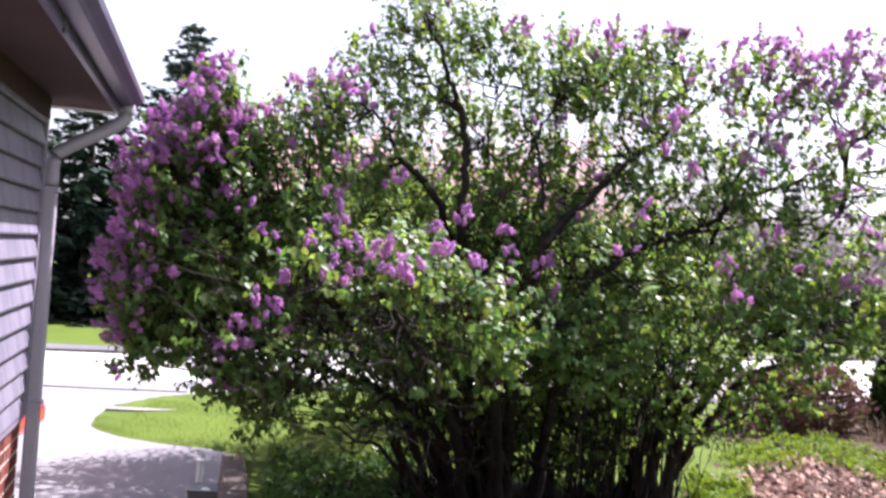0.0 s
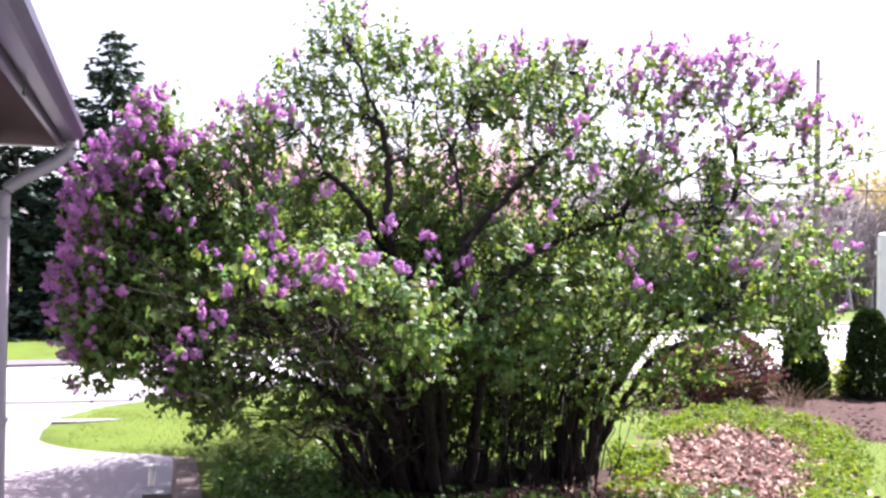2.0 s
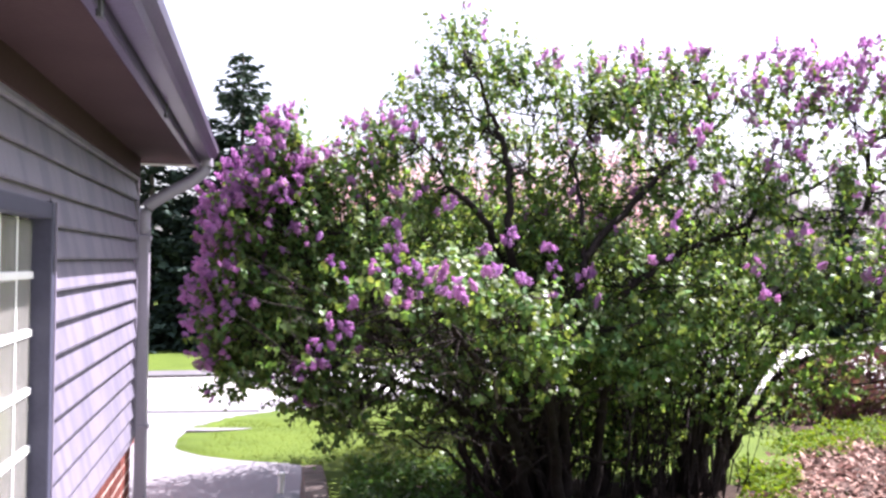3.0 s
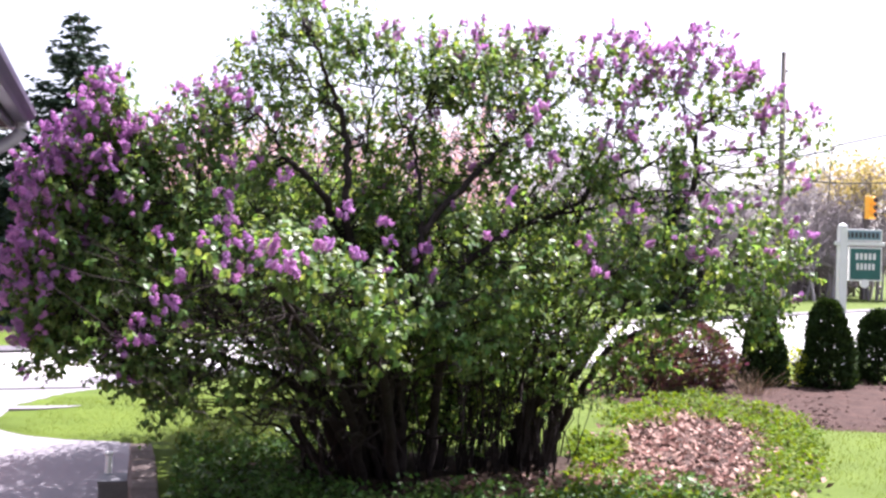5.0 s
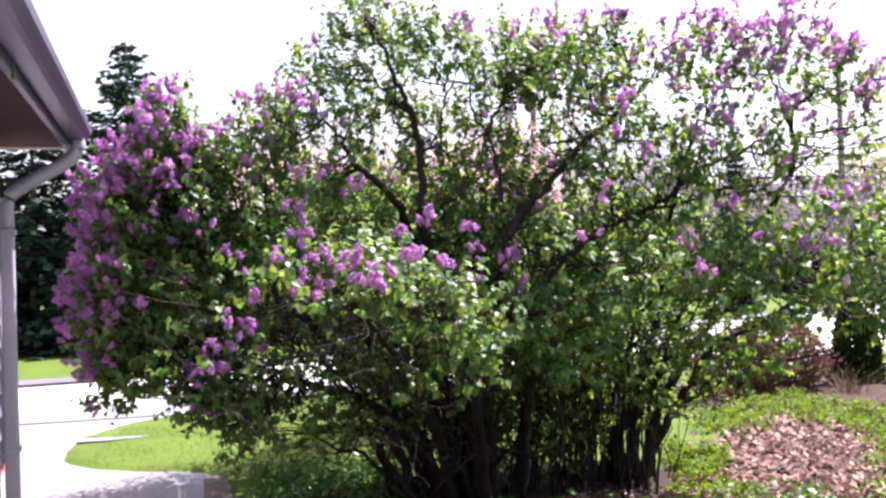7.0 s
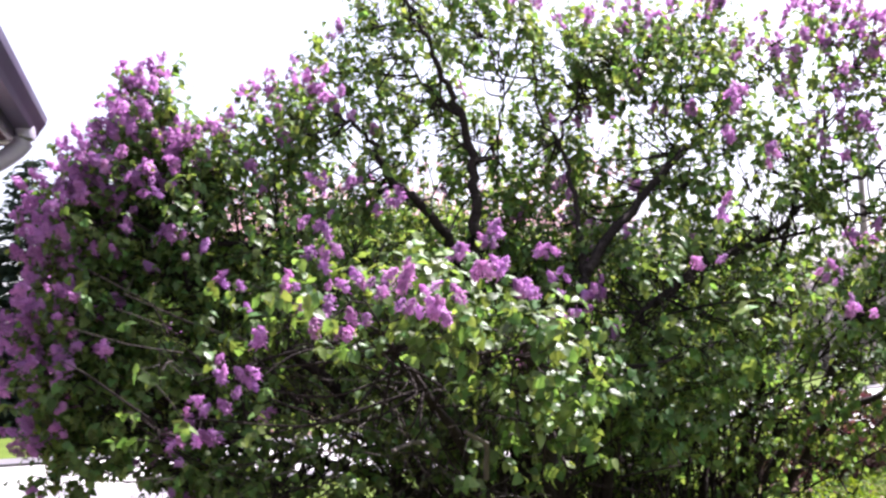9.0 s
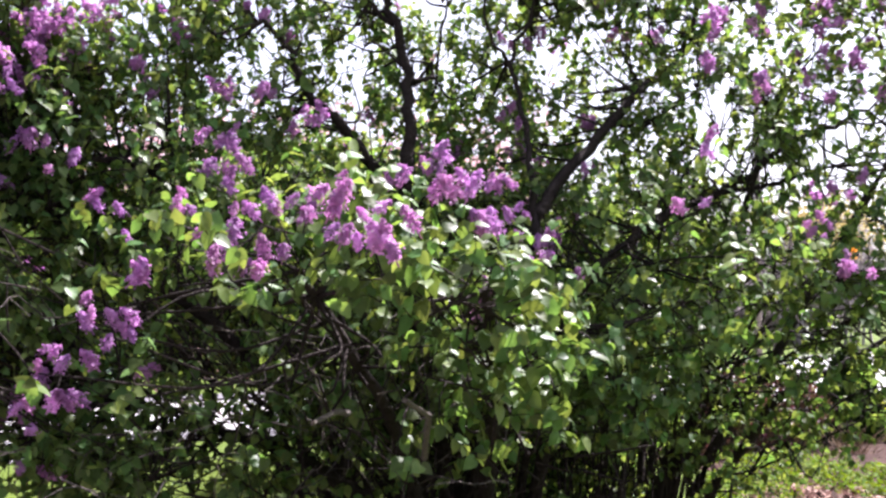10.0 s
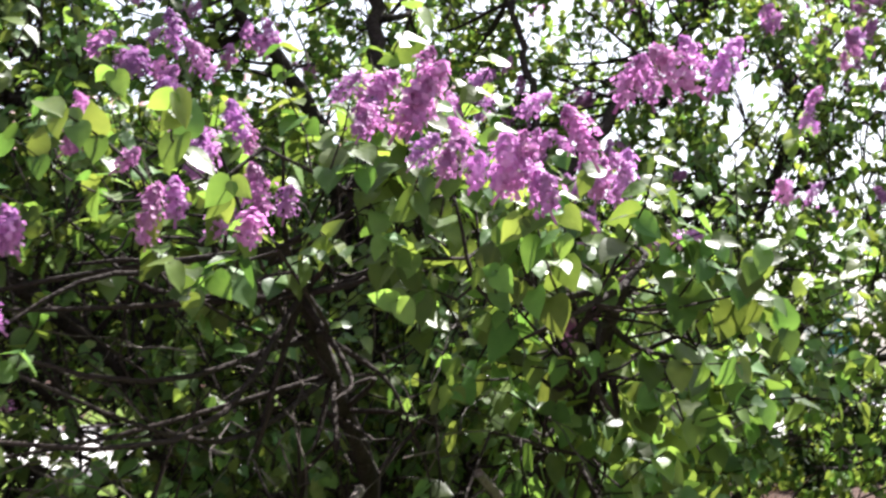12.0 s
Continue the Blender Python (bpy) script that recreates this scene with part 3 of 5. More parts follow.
for i in range(6):
    zc = WZ1 - (i + 1) * bh
    part("joint", box(0.045, WV1 - WV0 - 0.02, 0.022, (-0.052, (WV0 + WV1) / 2, max(zc, WZ0) - 0.011), 0.003), M_WHITE, win)
    for j in range(8):
        h = bh if zc > WZ0 - 0.01 else bh / 2
        zb = max(zc, WZ0)
        part("glass_block", box(0.05, bw - 0.014, min(h, WZ1 - zb) - 0.016, (-0.06, WV0 + (j + 0.5) * bw, zb + 0.008), 0.008), M_GLASS, win)
for j in range(1, 8):
    part("joint", box(0.042, 0.012, WZ1 - WZ0, (-0.056, WV0 + j * bw, WZ0), 0.002), M_WHITE, win)
bm = box(0.02, 1.9, 1.4, (-1.2, (WV0 + WV1) / 2, 0.6))
part("room_wall", bm, M_ROOM, win)

# ---- retaining wall, vent pipe and utility box ----
rw = thing("retaining_wall", (0, 7.5, -0.6), "low dark retaining wall of stacked blocks beside the drive", "retaining wall")
bm_block = box(0.17, 0.30, 0.145, (0, 0, 0), 0.012)
me_block = bpy.data.meshes.new("block")
bm_block.to_mesh(me_block)
bm_block.free()
me_block.materials.append(M_BLOCKWALL)
for row in range(4):
    for col in range(9):
        y = 6.1 + col * 0.305 - (0.15 if row % 2 else 0)
        if y > 8.72:
            continue
        ob = under(new("block", me_block), rw)
        ob.location = (0.005 + (7.5 - y) * 0.067 + random.uniform(-0.008, 0.008), y - 7.5, 0.03 + row * 0.155)
        ob.rotation_euler = (0, 0, 0.067 + random.uniform(-0.03, 0.03))
ub = thing("utility_box", (-0.24, 8.6, -0.57), "dark grey utility box beside the retaining wall", "utility box")
part("cabinet", box(0.26, 0.28, 0.32, (0, 0, 0), 0.01), M_BOX, ub)
part("lid", box(0.268, 0.288, 0.02, (0, 0, 0.32), 0.004), M_BOX, ub)
vp = thing("vent_pipe", (-0.4, 9.9, -0.57), "short white plastic pipe elbow beside the drive", "pipe")
part("pipe", tube(smooth_line([(0.2, 0, 0.03), (0.08, 0, 0.03), (0, 0, 0.06), (0, 0, 0.16), (0, 0, 0.27)], 3), [0.03] * 13, 10), M_WHITE, vp, smooth=True)
part("cap", tube([(0, 0, 0.255), (0, 0, 0.285), (0, 0, 0.29)], [0.036, 0.036, 0.03], 10), M_WHITE, vp, smooth=True)


# ---- lilac shrub ----
rng = np.random.default_rng(5)
lilac = thing("lilac_shrub", (1.9, 7.2, 0.0), "large old lilac shrub in purple bloom with fresh green leaves", "shrub")
BASE = Vector((1.9, 7.2, 0.0))
nodes = []          # (point, radius) along the wood, to which twigs join


def limb(points, r0, r1, n=5, name="limb", wiggle=0.008):
    line = smooth_line(points, n)
    line = [p + Vector(rng.normal(0, wiggle, 3)) if 0 < i < len(line) - 1 else p for i, p in enumerate(line)]
    radii = [r0 + (r1 - r0) * (i / (len(line) - 1)) ** 0.8 for i in range(len(line))]
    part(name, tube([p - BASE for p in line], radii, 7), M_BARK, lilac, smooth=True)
    nodes.extend((p, r) for p, r in zip(line, radii) if p.z > 0.05)
    return line


limb([(1.75, 7.25, -0.03), (1.68, 7.0, 0.55), (1.62, 6.6, 1.07), (1.64, 6.35, 1.55), (1.68, 6.36, 1.72), (1.83, 6.45, 1.89), (2.09, 6.55, 2.14), (2.28, 6.65, 2.31), (2.5, 6.75, 2.48), (2.58, 6.78, 2.68), (2.54, 6.8, 2.9)], 0.042, 0.01)
limb([(2.5, 6.75, 2.48), (2.7, 6.78, 2.66), (2.84, 6.8, 2.88)], 0.014, 0.0048)
limb([(1.95, 7.25, -0.03), (1.92, 6.98, 0.6), (1.9, 6.65, 1.1), (1.96, 6.5, 1.48), (2.14, 6.54, 1.64), (2.35, 6.59, 1.76), (2.61, 6.63, 1.85), (2.82, 6.67, 1.97), (2.95, 6.71, 2.07), (3.22, 6.76, 2.18), (3.5, 6.8, 2.29)], 0.034, 0.009)
limb([(2.61, 6.63, 1.85), (2.85, 6.55, 1.9), (3.2, 6.45, 2.02)], 0.012, 0.0048)
limb([(2.95, 6.71, 2.07), (3.02, 6.7, 2.25), (3.06, 6.72, 2.5)], 0.011, 0.0040)
limb([(1.66, 6.36, 1.68), (1.65, 6.4, 1.92), (1.64, 6.45, 2.14), (1.61, 6.5, 2.3), (1.69, 6.55, 2.48), (1.82, 6.6, 2.78)], 0.016, 0.0056)
limb([(1.61, 6.5, 2.28), (1.52, 6.52, 2.45), (1.5, 6.5, 2.7)], 0.009, 0.0040)
limb([(1.6, 7.3, -0.03), (1.55, 7.15, 0.6), (1.42, 6.95, 1.16), (1.24, 6.65, 1.75), (1.21, 6.55, 1.97), (1.22, 6.58, 2.2), (1.17, 6.6, 2.46), (1.1, 6.62, 2.62), (1.03, 6.65, 2.82), (0.93, 6.66, 3.02)], 0.045, 0.0080)
limb([(1.17, 6.6, 2.44), (1.02, 6.6, 2.56), (0.9, 6.62, 2.72)], 0.012, 0.0048)
limb([(1.22, 6.58, 2.18), (1.34, 6.6, 2.34), (1.38, 6.6, 2.6)], 0.012, 0.0040)
limb([(1.5, 7.25, -0.03), (1.42, 7.1, 0.8), (1.3, 6.9, 1.5), (1.1, 6.68, 1.9), (0.96, 6.6, 2.04), (0.84, 6.57, 2.13), (0.78, 6.53, 2.24), (0.72, 6.5, 2.33), (0.6, 6.5, 2.42)], 0.039, 0.0072)
limb([(0.35, 6.4, 1.81), (0.08, 6.25, 1.81), (-0.1, 6.2, 1.75)], 0.016, 0.0080)
limb([(2.62, 7.6, -0.03), (2.66, 7.5, 0.3), (2.83, 7.3, 0.66), (2.99, 7.2, 0.9), (3.15, 7.1, 1.05), (3.3, 6.7, 1.3), (3.5, 6.3, 1.5)], 0.062, 0.01)
limb([(2.74, 7.5, -0.03), (2.78, 7.4, 0.41), (2.83, 7.2, 0.97), (2.84, 7.0, 1.37), (2.82, 6.8, 1.75), (2.95, 6.6, 2.4)], 0.045, 0.01)
limb([(2.95, 7.7, -0.03), (3.04, 7.5, 0.36), (3.13, 7.25, 0.71), (3.26, 7.1, 0.97), (3.45, 7.0, 1.06), (3.6, 6.95, 1.17), (3.78, 6.9, 1.24), (4.0, 6.85, 1.22)], 0.036, 0.008)
limb([(1.45, 7.2, -0.03), (1.2, 7.0, 0.5), (0.81, 6.8, 0.79), (0.57, 6.6, 0.89), (0.34, 6.4, 1.0), (0.0, 6.3, 1.1)], 0.04, 0.008)
limb([(1.4, 7.3, -0.03), (1.05, 7.0, 0.7), (0.6, 6.7, 1.2), (0.1, 6.5, 1.6), (-0.35, 6.4, 2.0)], 0.05, 0.01)
limb([(1.45, 7.1, -0.03), (1.25, 6.5, 0.6), (0.95, 5.9, 1.1), (0.65, 5.5, 1.45)], 0.045, 0.01)
limb([(1.65, 7.0, -0.03), (1.45, 6.3, 0.7), (1.25, 5.6, 1.15), (1.05, 5.15, 1.4)], 0.045, 0.01)
limb([(2.85, 7.5, -0.03), (3.02, 7.42, 0.6), (3.4, 7.3, 1.25), (3.77, 7.0, 2.08), (3.78, 6.95, 2.45), (3.95, 6.9, 2.66)], 0.045, 0.01)
limb([(3.78, 6.97, 2.4), (3.65, 6.9, 2.58), (3.55, 6.8, 2.75)], 0.016, 0.006)
limb([(2.05, 7.5, -0.03), (2.3, 7.9, 0.9), (2.6, 8.3, 1.7), (2.8, 8.5, 2.2)], 0.045, 0.01)
limb([(1.5, 7.5, -0.03), (1.1, 8.0, 0.9), (0.7, 8.4, 1.6), (0.5, 8.6, 2.0)], 0.045, 0.01)
# three limbs added to carry the unseen lobes that shade the drive
limb([(1.6, 7.7, -0.03), (1.5, 8.4, 0.9), (1.2, 9.3, 1.5), (0.9, 10.3, 1.9)], 0.045, 0.01)
limb([(1.2, 9.3, 1.5), (0.7, 9.7, 1.6), (0.1, 10.3, 1.7)], 0.02, 0.008)
limb([(0.7, 8.4, 1.6), (0.3, 8.9, 1.6), (-0.1, 9.3, 1.6)], 0.02, 0.008)
# limbs fanning out low from the two root crowns
for i in range(28):
    main = i < 21
    w = math.radians(rng.uniform(-200, -75) if main else rng.uniform(-105, -25))
    px, py = (rng.uniform(1.12, 1.82), 7.28 + rng.normal(0, 0.13)) if main else (2.82 + rng.normal(0, 0.12), 7.6 + rng.normal(0, 0.12))
    far, up = rng.uniform(0.75, 1.4) * (1 if main else 0.65), rng.uniform(0.5, 1.3) + (0 if main else 0.4)
    d = (math.cos(w), math.sin(w))
    bend = rng.uniform(0.12, 0.32)
    if px + d[0] * far < 0.5:      # the outermost rise steeply
        far, up = far * 0.8, max(up, 1.05)
    limb([(px, py, -0.03), (px + d[0] * far * bend, py + d[1] * far * bend, up * 0.48), (px + d[0] * far * 0.65, py + d[1] * far * 0.65, up * 0.84), (px + d[0] * far, py + d[1] * far, up)], rng.uniform(0.011, 0.03), 0.005, 4, "limb", 0.014)
# old thick trunks of the main root crown, some leaning out to the drive
for px, py, lx, ly, h, r in ((1.72, 7.3, 0.02, -0.1, 1.35, 0.065), (1.62, 7.24, -0.06, -0.2, 1.25, 0.045), (1.5, 7.3, -0.3, -0.2, 1.2, 0.05), (1.38, 7.25, -0.45, -0.25, 1.05, 0.042),
                             (1.28, 7.38, -0.55, -0.1, 1.1, 0.04), (1.92, 7.45, 0.25, -0.2, 1.4, 0.03)):
    limb([(px, py, -0.04), (px + lx * 0.25, py + ly * 0.25, h * 0.32), (px + lx * 0.62, py + ly * 0.62, h * 0.68), (px + lx, py + ly, h)], r, r * 0.35, 4, "trunk", 0.012)
# slender suckers: round the trunks, and a loose stand of them between the two root crowns
for i in range(152):
    if i >= 110:
        px, py, lean, h = rng.uniform(2.2, 2.9), 7.3 + rng.normal(0, 0.16), rng.normal(0.08, 0.12, 2), rng.uniform(0.7, 1.5)
    elif i < 55:
        px, py, lean, h = 2.0 + 0.75 * rng.random() ** 0.8, 7.55 + rng.normal(0, 0.24), rng.normal(0.02, 0.22, 2), rng.uniform(0.6, 1.7)
    elif i < 84:
        px, py, lean, h = 1.55 + rng.normal(0, 0.22), 7.3 + rng.normal(0, 0.16), rng.normal(-0.05, 0.22, 2), rng.uniform(0.6, 1.6)
    else:
        px, py, lean, h = 2.88 + rng.normal(0, 0.14), 7.65 + rng.normal(0, 0.12), rng.normal(0.08, 0.2, 2), rng.uniform(0.6, 1.4)
    limb([(px, py, -0.02), (px + lean[0] * 0.35, py + lean[1] * 0.35, h * 0.5), (px + lean[0], py + lean[1], h)], rng.uniform(0.0035, 0.01), 0.0025, 3, "sucker_stem", 0.018)

lobes = []


def lobe(x, y, z, rx, ry, rz, shoots, blooms=0):
    if z > 1.5 and 0.55 < x < 3.1 and y < 6.95:      # the crown hangs a little behind its limbs
        x, y, z = 0.25 + (x - 0.25) * 1.045, y + 0.28, 1.5 + (z - 1.5) * 1.045
    lobes.append((np.array((x, y, z)), np.array((rx, ry, rz)), round(shoots * (1.5 if y > 7.25 and z < 0.9 else 2.0 if 7.25 < y < 9 and z < 1.8 else 1.3 if y > 5.85 else 1.0)), blooms))


# left crown, thick with flowers, its outer side leaning in towards the top
lobe(-0.16, 6.40, 2.26, 0.16, 0.25, 0.17, 60, 32)
lobe(-0.28, 6.40, 2.03, 0.23, 0.34, 0.17, 105, 48)
lobe(0.0, 6.40, 2.04, 0.26, 0.34, 0.17, 72, 28)
lobe(-0.37, 6.35, 1.80, 0.21, 0.36, 0.19, 105, 42)
lobe(-0.06, 6.35, 1.85, 0.28, 0.38, 0.22, 84, 22)
lobe(-0.39, 6.30, 1.52, 0.23, 0.38, 0.20, 115, 44)
lobe(-0.41, 6.25, 1.25, 0.21, 0.36, 0.18, 80, 30)
lobe(-0.10, 6.30, 1.50, 0.34, 0.40, 0.30, 170, 9)
lobe(-0.20, 6.25, 1.18, 0.34, 0.38, 0.18, 120, 6)
lobe(-0.36, 6.15, 0.98, 0.18, 0.26, 0.12, 40, 7)
lobe(0.0, 6.15, 0.88, 0.22, 0.22, 0.10, 34, 4)
lobe(-0.12, 6.30, 2.42, 0.09, 0.12, 0.10, 12, 7)
lobe(0.10, 6.45, 1.76, 0.40, 0.5, 0.34, 85, 8)
lobe(-0.46, 6.4, 1.98, 0.12, 0.24, 0.12, 26, 18)
lobe(0.04, 6.4, 2.18, 0.14, 0.25, 0.10, 32, 10)
lobe(-0.52, 6.3, 1.42, 0.10, 0.22, 0.16, 22, 12)
lobe(-0.50, 6.2, 1.05, 0.09, 0.2, 0.12, 14, 8)
# front, seen nearest
lobe(0.60, 5.45, 1.50, 0.42, 0.40, 0.17, 190, 0)
lobe(0.13, 5.50, 1.22, 0.27, 0.25, 0.19, 90, 0)
lobe(0.85, 5.45, 1.15, 0.42, 0.35, 0.22, 40, 0)
lobe(1.0, 5.22, 1.36, 0.22, 0.28, 0.14, 64, 0)
lobe(1.16, 5.35, 1.30, 0.24, 0.30, 0.16, 64, 1)
lobe(1.22, 5.45, 1.10, 0.18, 0.22, 0.13, 20, 0)
lobe(1.55, 6.05, 1.22, 0.34, 0.3, 0.16, 85, 1)
lobe(1.12, 5.60, 1.08, 0.26, 0.25, 0.14, 16, 0)
lobe(1.8, 6.1, 1.02, 0.26, 0.25, 0.16, 26, 0)
# crown
lobe(0.94, 6.60, 2.66, 0.30, 0.35, 0.34, 95, 0)
lobe(0.90, 6.75, 3.04, 0.18, 0.22, 0.18, 32, 2)
lobe(0.98, 6.8, 3.18, 0.09, 0.1, 0.1, 8, 1)
lobe(0.66, 6.65, 2.58, 0.22, 0.25, 0.26, 56, 1)
lobe(1.26, 6.30, 2.76, 0.30, 0.3, 0.22, 76, 3)
lobe(1.79, 6.60, 2.66, 0.34, 0.35, 0.34, 125, 6)
lobe(0.61, 6.60, 2.13, 0.40, 0.45, 0.24, 105, 5)
lobe(0.36, 6.50, 2.30, 0.20, 0.25, 0.22, 72, 20)
lobe(0.50, 6.50, 1.75, 0.50, 0.45, 0.33, 150, 4)
lobe(1.15, 6.9, 1.75, 0.5, 0.5, 0.3, 160, 3)
lobe(1.79, 7.00, 1.55, 0.60, 0.55, 0.35, 200, 3)
lobe(2.36, 6.20, 1.99, 0.38, 0.40, 0.46, 215, 4)
lobe(2.37, 6.60, 2.66, 0.28, 0.35, 0.34, 105, 18)
lobe(2.15, 6.6, 2.86, 0.3, 0.3, 0.12, 26, 7)
lobe(1.45, 6.75, 2.25, 0.35, 0.35, 0.3, 115, 2)
lobe(1.72, 7.0, 1.95, 0.4, 0.35, 0.25, 110, 2)
lobe(1.15, 6.75, 2.3, 0.3, 0.35, 0.25, 60, 1)
lobe(2.0, 6.75, 2.2, 0.32, 0.3, 0.3, 115, 3)
lobe(1.6, 6.4, 1.72, 0.4, 0.35, 0.2, 50, 3)
# right side
lobe(2.98, 6.50, 2.69, 0.34, 0.35, 0.28, 88, 54)
lobe(3.62, 6.70, 2.77, 0.36, 0.3, 0.28, 56, 48)
lobe(3.02, 6.30, 2.13, 0.40, 0.40, 0.32, 112, 20)
lobe(4.08, 6.60, 2.24, 0.28, 0.3, 0.32, 27, 9)
lobe(4.35, 6.7, 2.37, 0.3, 0.3, 0.25, 30, 10)
lobe(4.0, 6.75, 2.65, 0.25, 0.25, 0.2, 34, 20)
lobe(3.55, 6.5, 2.12, 0.3, 0.35, 0.3, 28, 8)
lobe(2.86, 5.90, 1.57, 0.38, 0.35, 0.22, 88, 6)
lobe(3.34, 5.75, 1.62, 0.32, 0.32, 0.22, 92, 10)
lobe(2.98, 6.10, 1.22, 0.48, 0.40, 0.22, 62, 0)
lobe(3.85, 6.05, 1.62, 0.24, 0.25, 0.2, 60, 3)
lobe(3.82, 6.1, 1.24, 0.15, 0.2, 0.2, 34, 1)
lobe(2.25, 7.3, 0.6, 0.35, 0.3, 0.45, 45, 0)
lobe(2.9, 7.0, 0.72, 0.36, 0.3, 0.28, 58, 0)
lobe(3.2, 6.6, 1.0, 0.38, 0.3, 0.22, 64, 0)
lobe(1.95, 6.25, 2.6, 0.4, 0.3, 0.18, 110, 2)
lobe(3.6, 6.1, 1.25, 0.35, 0.3, 0.15, 42, 0)
lobe(2.1, 6.0, 1.5, 0.4, 0.35, 0.35, 120, 2)
lobe(2.35, 6.6, 1.55, 0.38, 0.35, 0.3, 120, 1)
lobe(2.3, 7.0, 1.25, 0.5, 0.4, 0.25, 100, 0)
lobe(1.95, 6.9, 1.0, 0.45, 0.35, 0.2, 34, 0)
# low skirt and inner mass
lobe(0.40, 6.20, 0.94, 0.42, 0.40, 0.17, 60, 1)
lobe(0.35, 6.35, 0.74, 0.38, 0.3, 0.14, 22, 0)
lobe(0.85, 6.5, 0.78, 0.35, 0.3, 0.18, 22, 0)
lobe(1.3, 6.6, 0.9, 0.35, 0.3, 0.2, 45, 0)
lobe(3.2, 8.3, 0.95, 0.4, 0.3, 0.3, 110, 0)
lobe(2.5, 8.5, 1.0, 0.45, 0.3, 0.3, 110, 0)
lobe(0.14, 6.30, 0.68, 0.2, 0.2, 0.18, 32, 1)
lobe(0.12, 6.40, 0.80, 0.18, 0.2, 0.12, 40, 1)
lobe(0.6, 6.35, 0.64, 0.4, 0.3, 0.12, 14, 0)
lobe(1.80, 6.30, 1.2, 0.50, 0.45, 0.25, 80, 0)
lobe(2.60, 6.80, 1.0, 0.50, 0.40, 0.22, 55, 0)
lobe(1.0, 6.3, 1.2, 0.45, 0.4, 0.3, 130, 0)
# far side; lobes beyond y 8.7 are unseen, added to shade the drive
lobe(0.3, 7.6, 1.45, 0.6, 0.6, 0.45, 230, 6)
lobe(1.1, 8.4, 1.7, 0.7, 0.7, 0.65, 450, 6)
lobe(2.4, 8.2, 1.4, 0.7, 0.6, 0.5, 230, 4)
lobe(3.1, 7.3, 1.6, 0.5, 0.4, 0.4, 80, 4)
lobe(1.2, 7.6, 0.85, 0.5, 0.4, 0.3, 70, 0)
lobe(1.9, 7.7, 0.75, 0.6, 0.4, 0.4, 130, 0)
lobe(2.6, 7.8, 0.65, 0.5, 0.4, 0.4, 90, 0)
lobe(1.5, 7.7, 0.4, 0.5, 0.3, 0.33, 120, 0)
lobe(2.4, 8.0, 0.8, 0.5, 0.4, 0.35, 150, 0)
lobe(2.3, 8.3, 0.42, 0.6, 0.4, 0.33, 160, 0)
lobe(2.95, 8.15, 0.6, 0.35, 0.3, 0.3, 80, 0)
lobe(2.1, 7.8, 0.4, 0.6, 0.4, 0.33, 150, 0)
lobe(0.5, 6.6, 1.05, 0.5, 0.35, 0.28, 100, 0)
lobe(0.0, 6.5, 1.02, 0.36, 0.35, 0.24, 80, 0)
lobe(1.05, 6.75, 1.05, 0.4, 0.35, 0.28, 75, 0)
lobe(1.6, 6.8, 1.1, 0.4, 0.35, 0.25, 70, 0)
lobe(0.9, 9.1, 1.7, 0.7, 0.6, 0.65, 450, 6)
lobe(0.95, 9.8, 1.5, 0.75, 0.6, 0.6, 480, 4)
lobe(0.0, 8.8, 1.5, 0.45, 0.5, 0.45, 300, 0)
lobe(0.4, 9.4, 1.6, 0.5, 0.5, 0.5, 300, 0)
lobe(0.25, 10.0, 1.75, 0.45, 0.5, 0.4, 260, 0)
lobe(2.0, 7.5, 1.6, 0.5, 0.45, 0.38, 150, 0)
lobe(1.35, 7.6, 1.65, 0.55, 0.45, 0.38, 260, 0)
lobe(2.7, 7.6, 1.7, 0.5, 0.4, 0.34, 95, 0)
lobe(0.7, 7.3, 1.6, 0.5, 0.4, 0.35, 200, 0)
lobe(1.65, 8.0, 1.2, 0.5, 0.4, 0.5, 130, 0)
lobe(1.9, 9.6, 1.7, 0.7, 0.6, 0.6, 330, 4)

# secondary branches into every lobe
CENTRE = np.array((1.8, 7.2, 0.8))
sv, sf, off = [], [], 0
node_p = np.array([tuple(p) for p, r in nodes])
lobe_nodes = []
for c, r, shoots, blooms in lobes:
    mine = []
    for k in range(4 + shoots // 12):
        goal = c + r * unit(rng.normal(0, 1, 3)) * rng.uniform(0.35, 0.9)
        if goal[0] < 0.05 and goal[1] < 7:
            goal[2] = max(goal[2], 0.95)
        cand = node_p[node_p[:, 2] < goal[2] + 0.2]
        d = np.linalg.norm(cand - goal, axis=1) + 0.4 * np.maximum(0, 0.3 - (goal[2] - cand[:, 2]))
        start = cand[np.argsort(d)[rng.integers(0, min(4, len(d)))]]
        mid = (start + goal) / 2 + np.array((0, 0, -0.05)) + rng.normal(0, 0.05, 3)
        line = smooth_line([start, mid, goal], 4)
        v, f = rings(line, np.linspace(0.0065, 0.0022, len(line)), 5, False)
        sv.extend(tuple(p - BASE) for p in v)
        sf.extend(tuple(i + off for i in q) for q in f)
        off += len(v)
        mine.extend(np.array(p) for p in line[2:])
    lobe_nodes.append(np.array(mine))
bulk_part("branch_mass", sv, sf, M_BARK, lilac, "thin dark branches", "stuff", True)

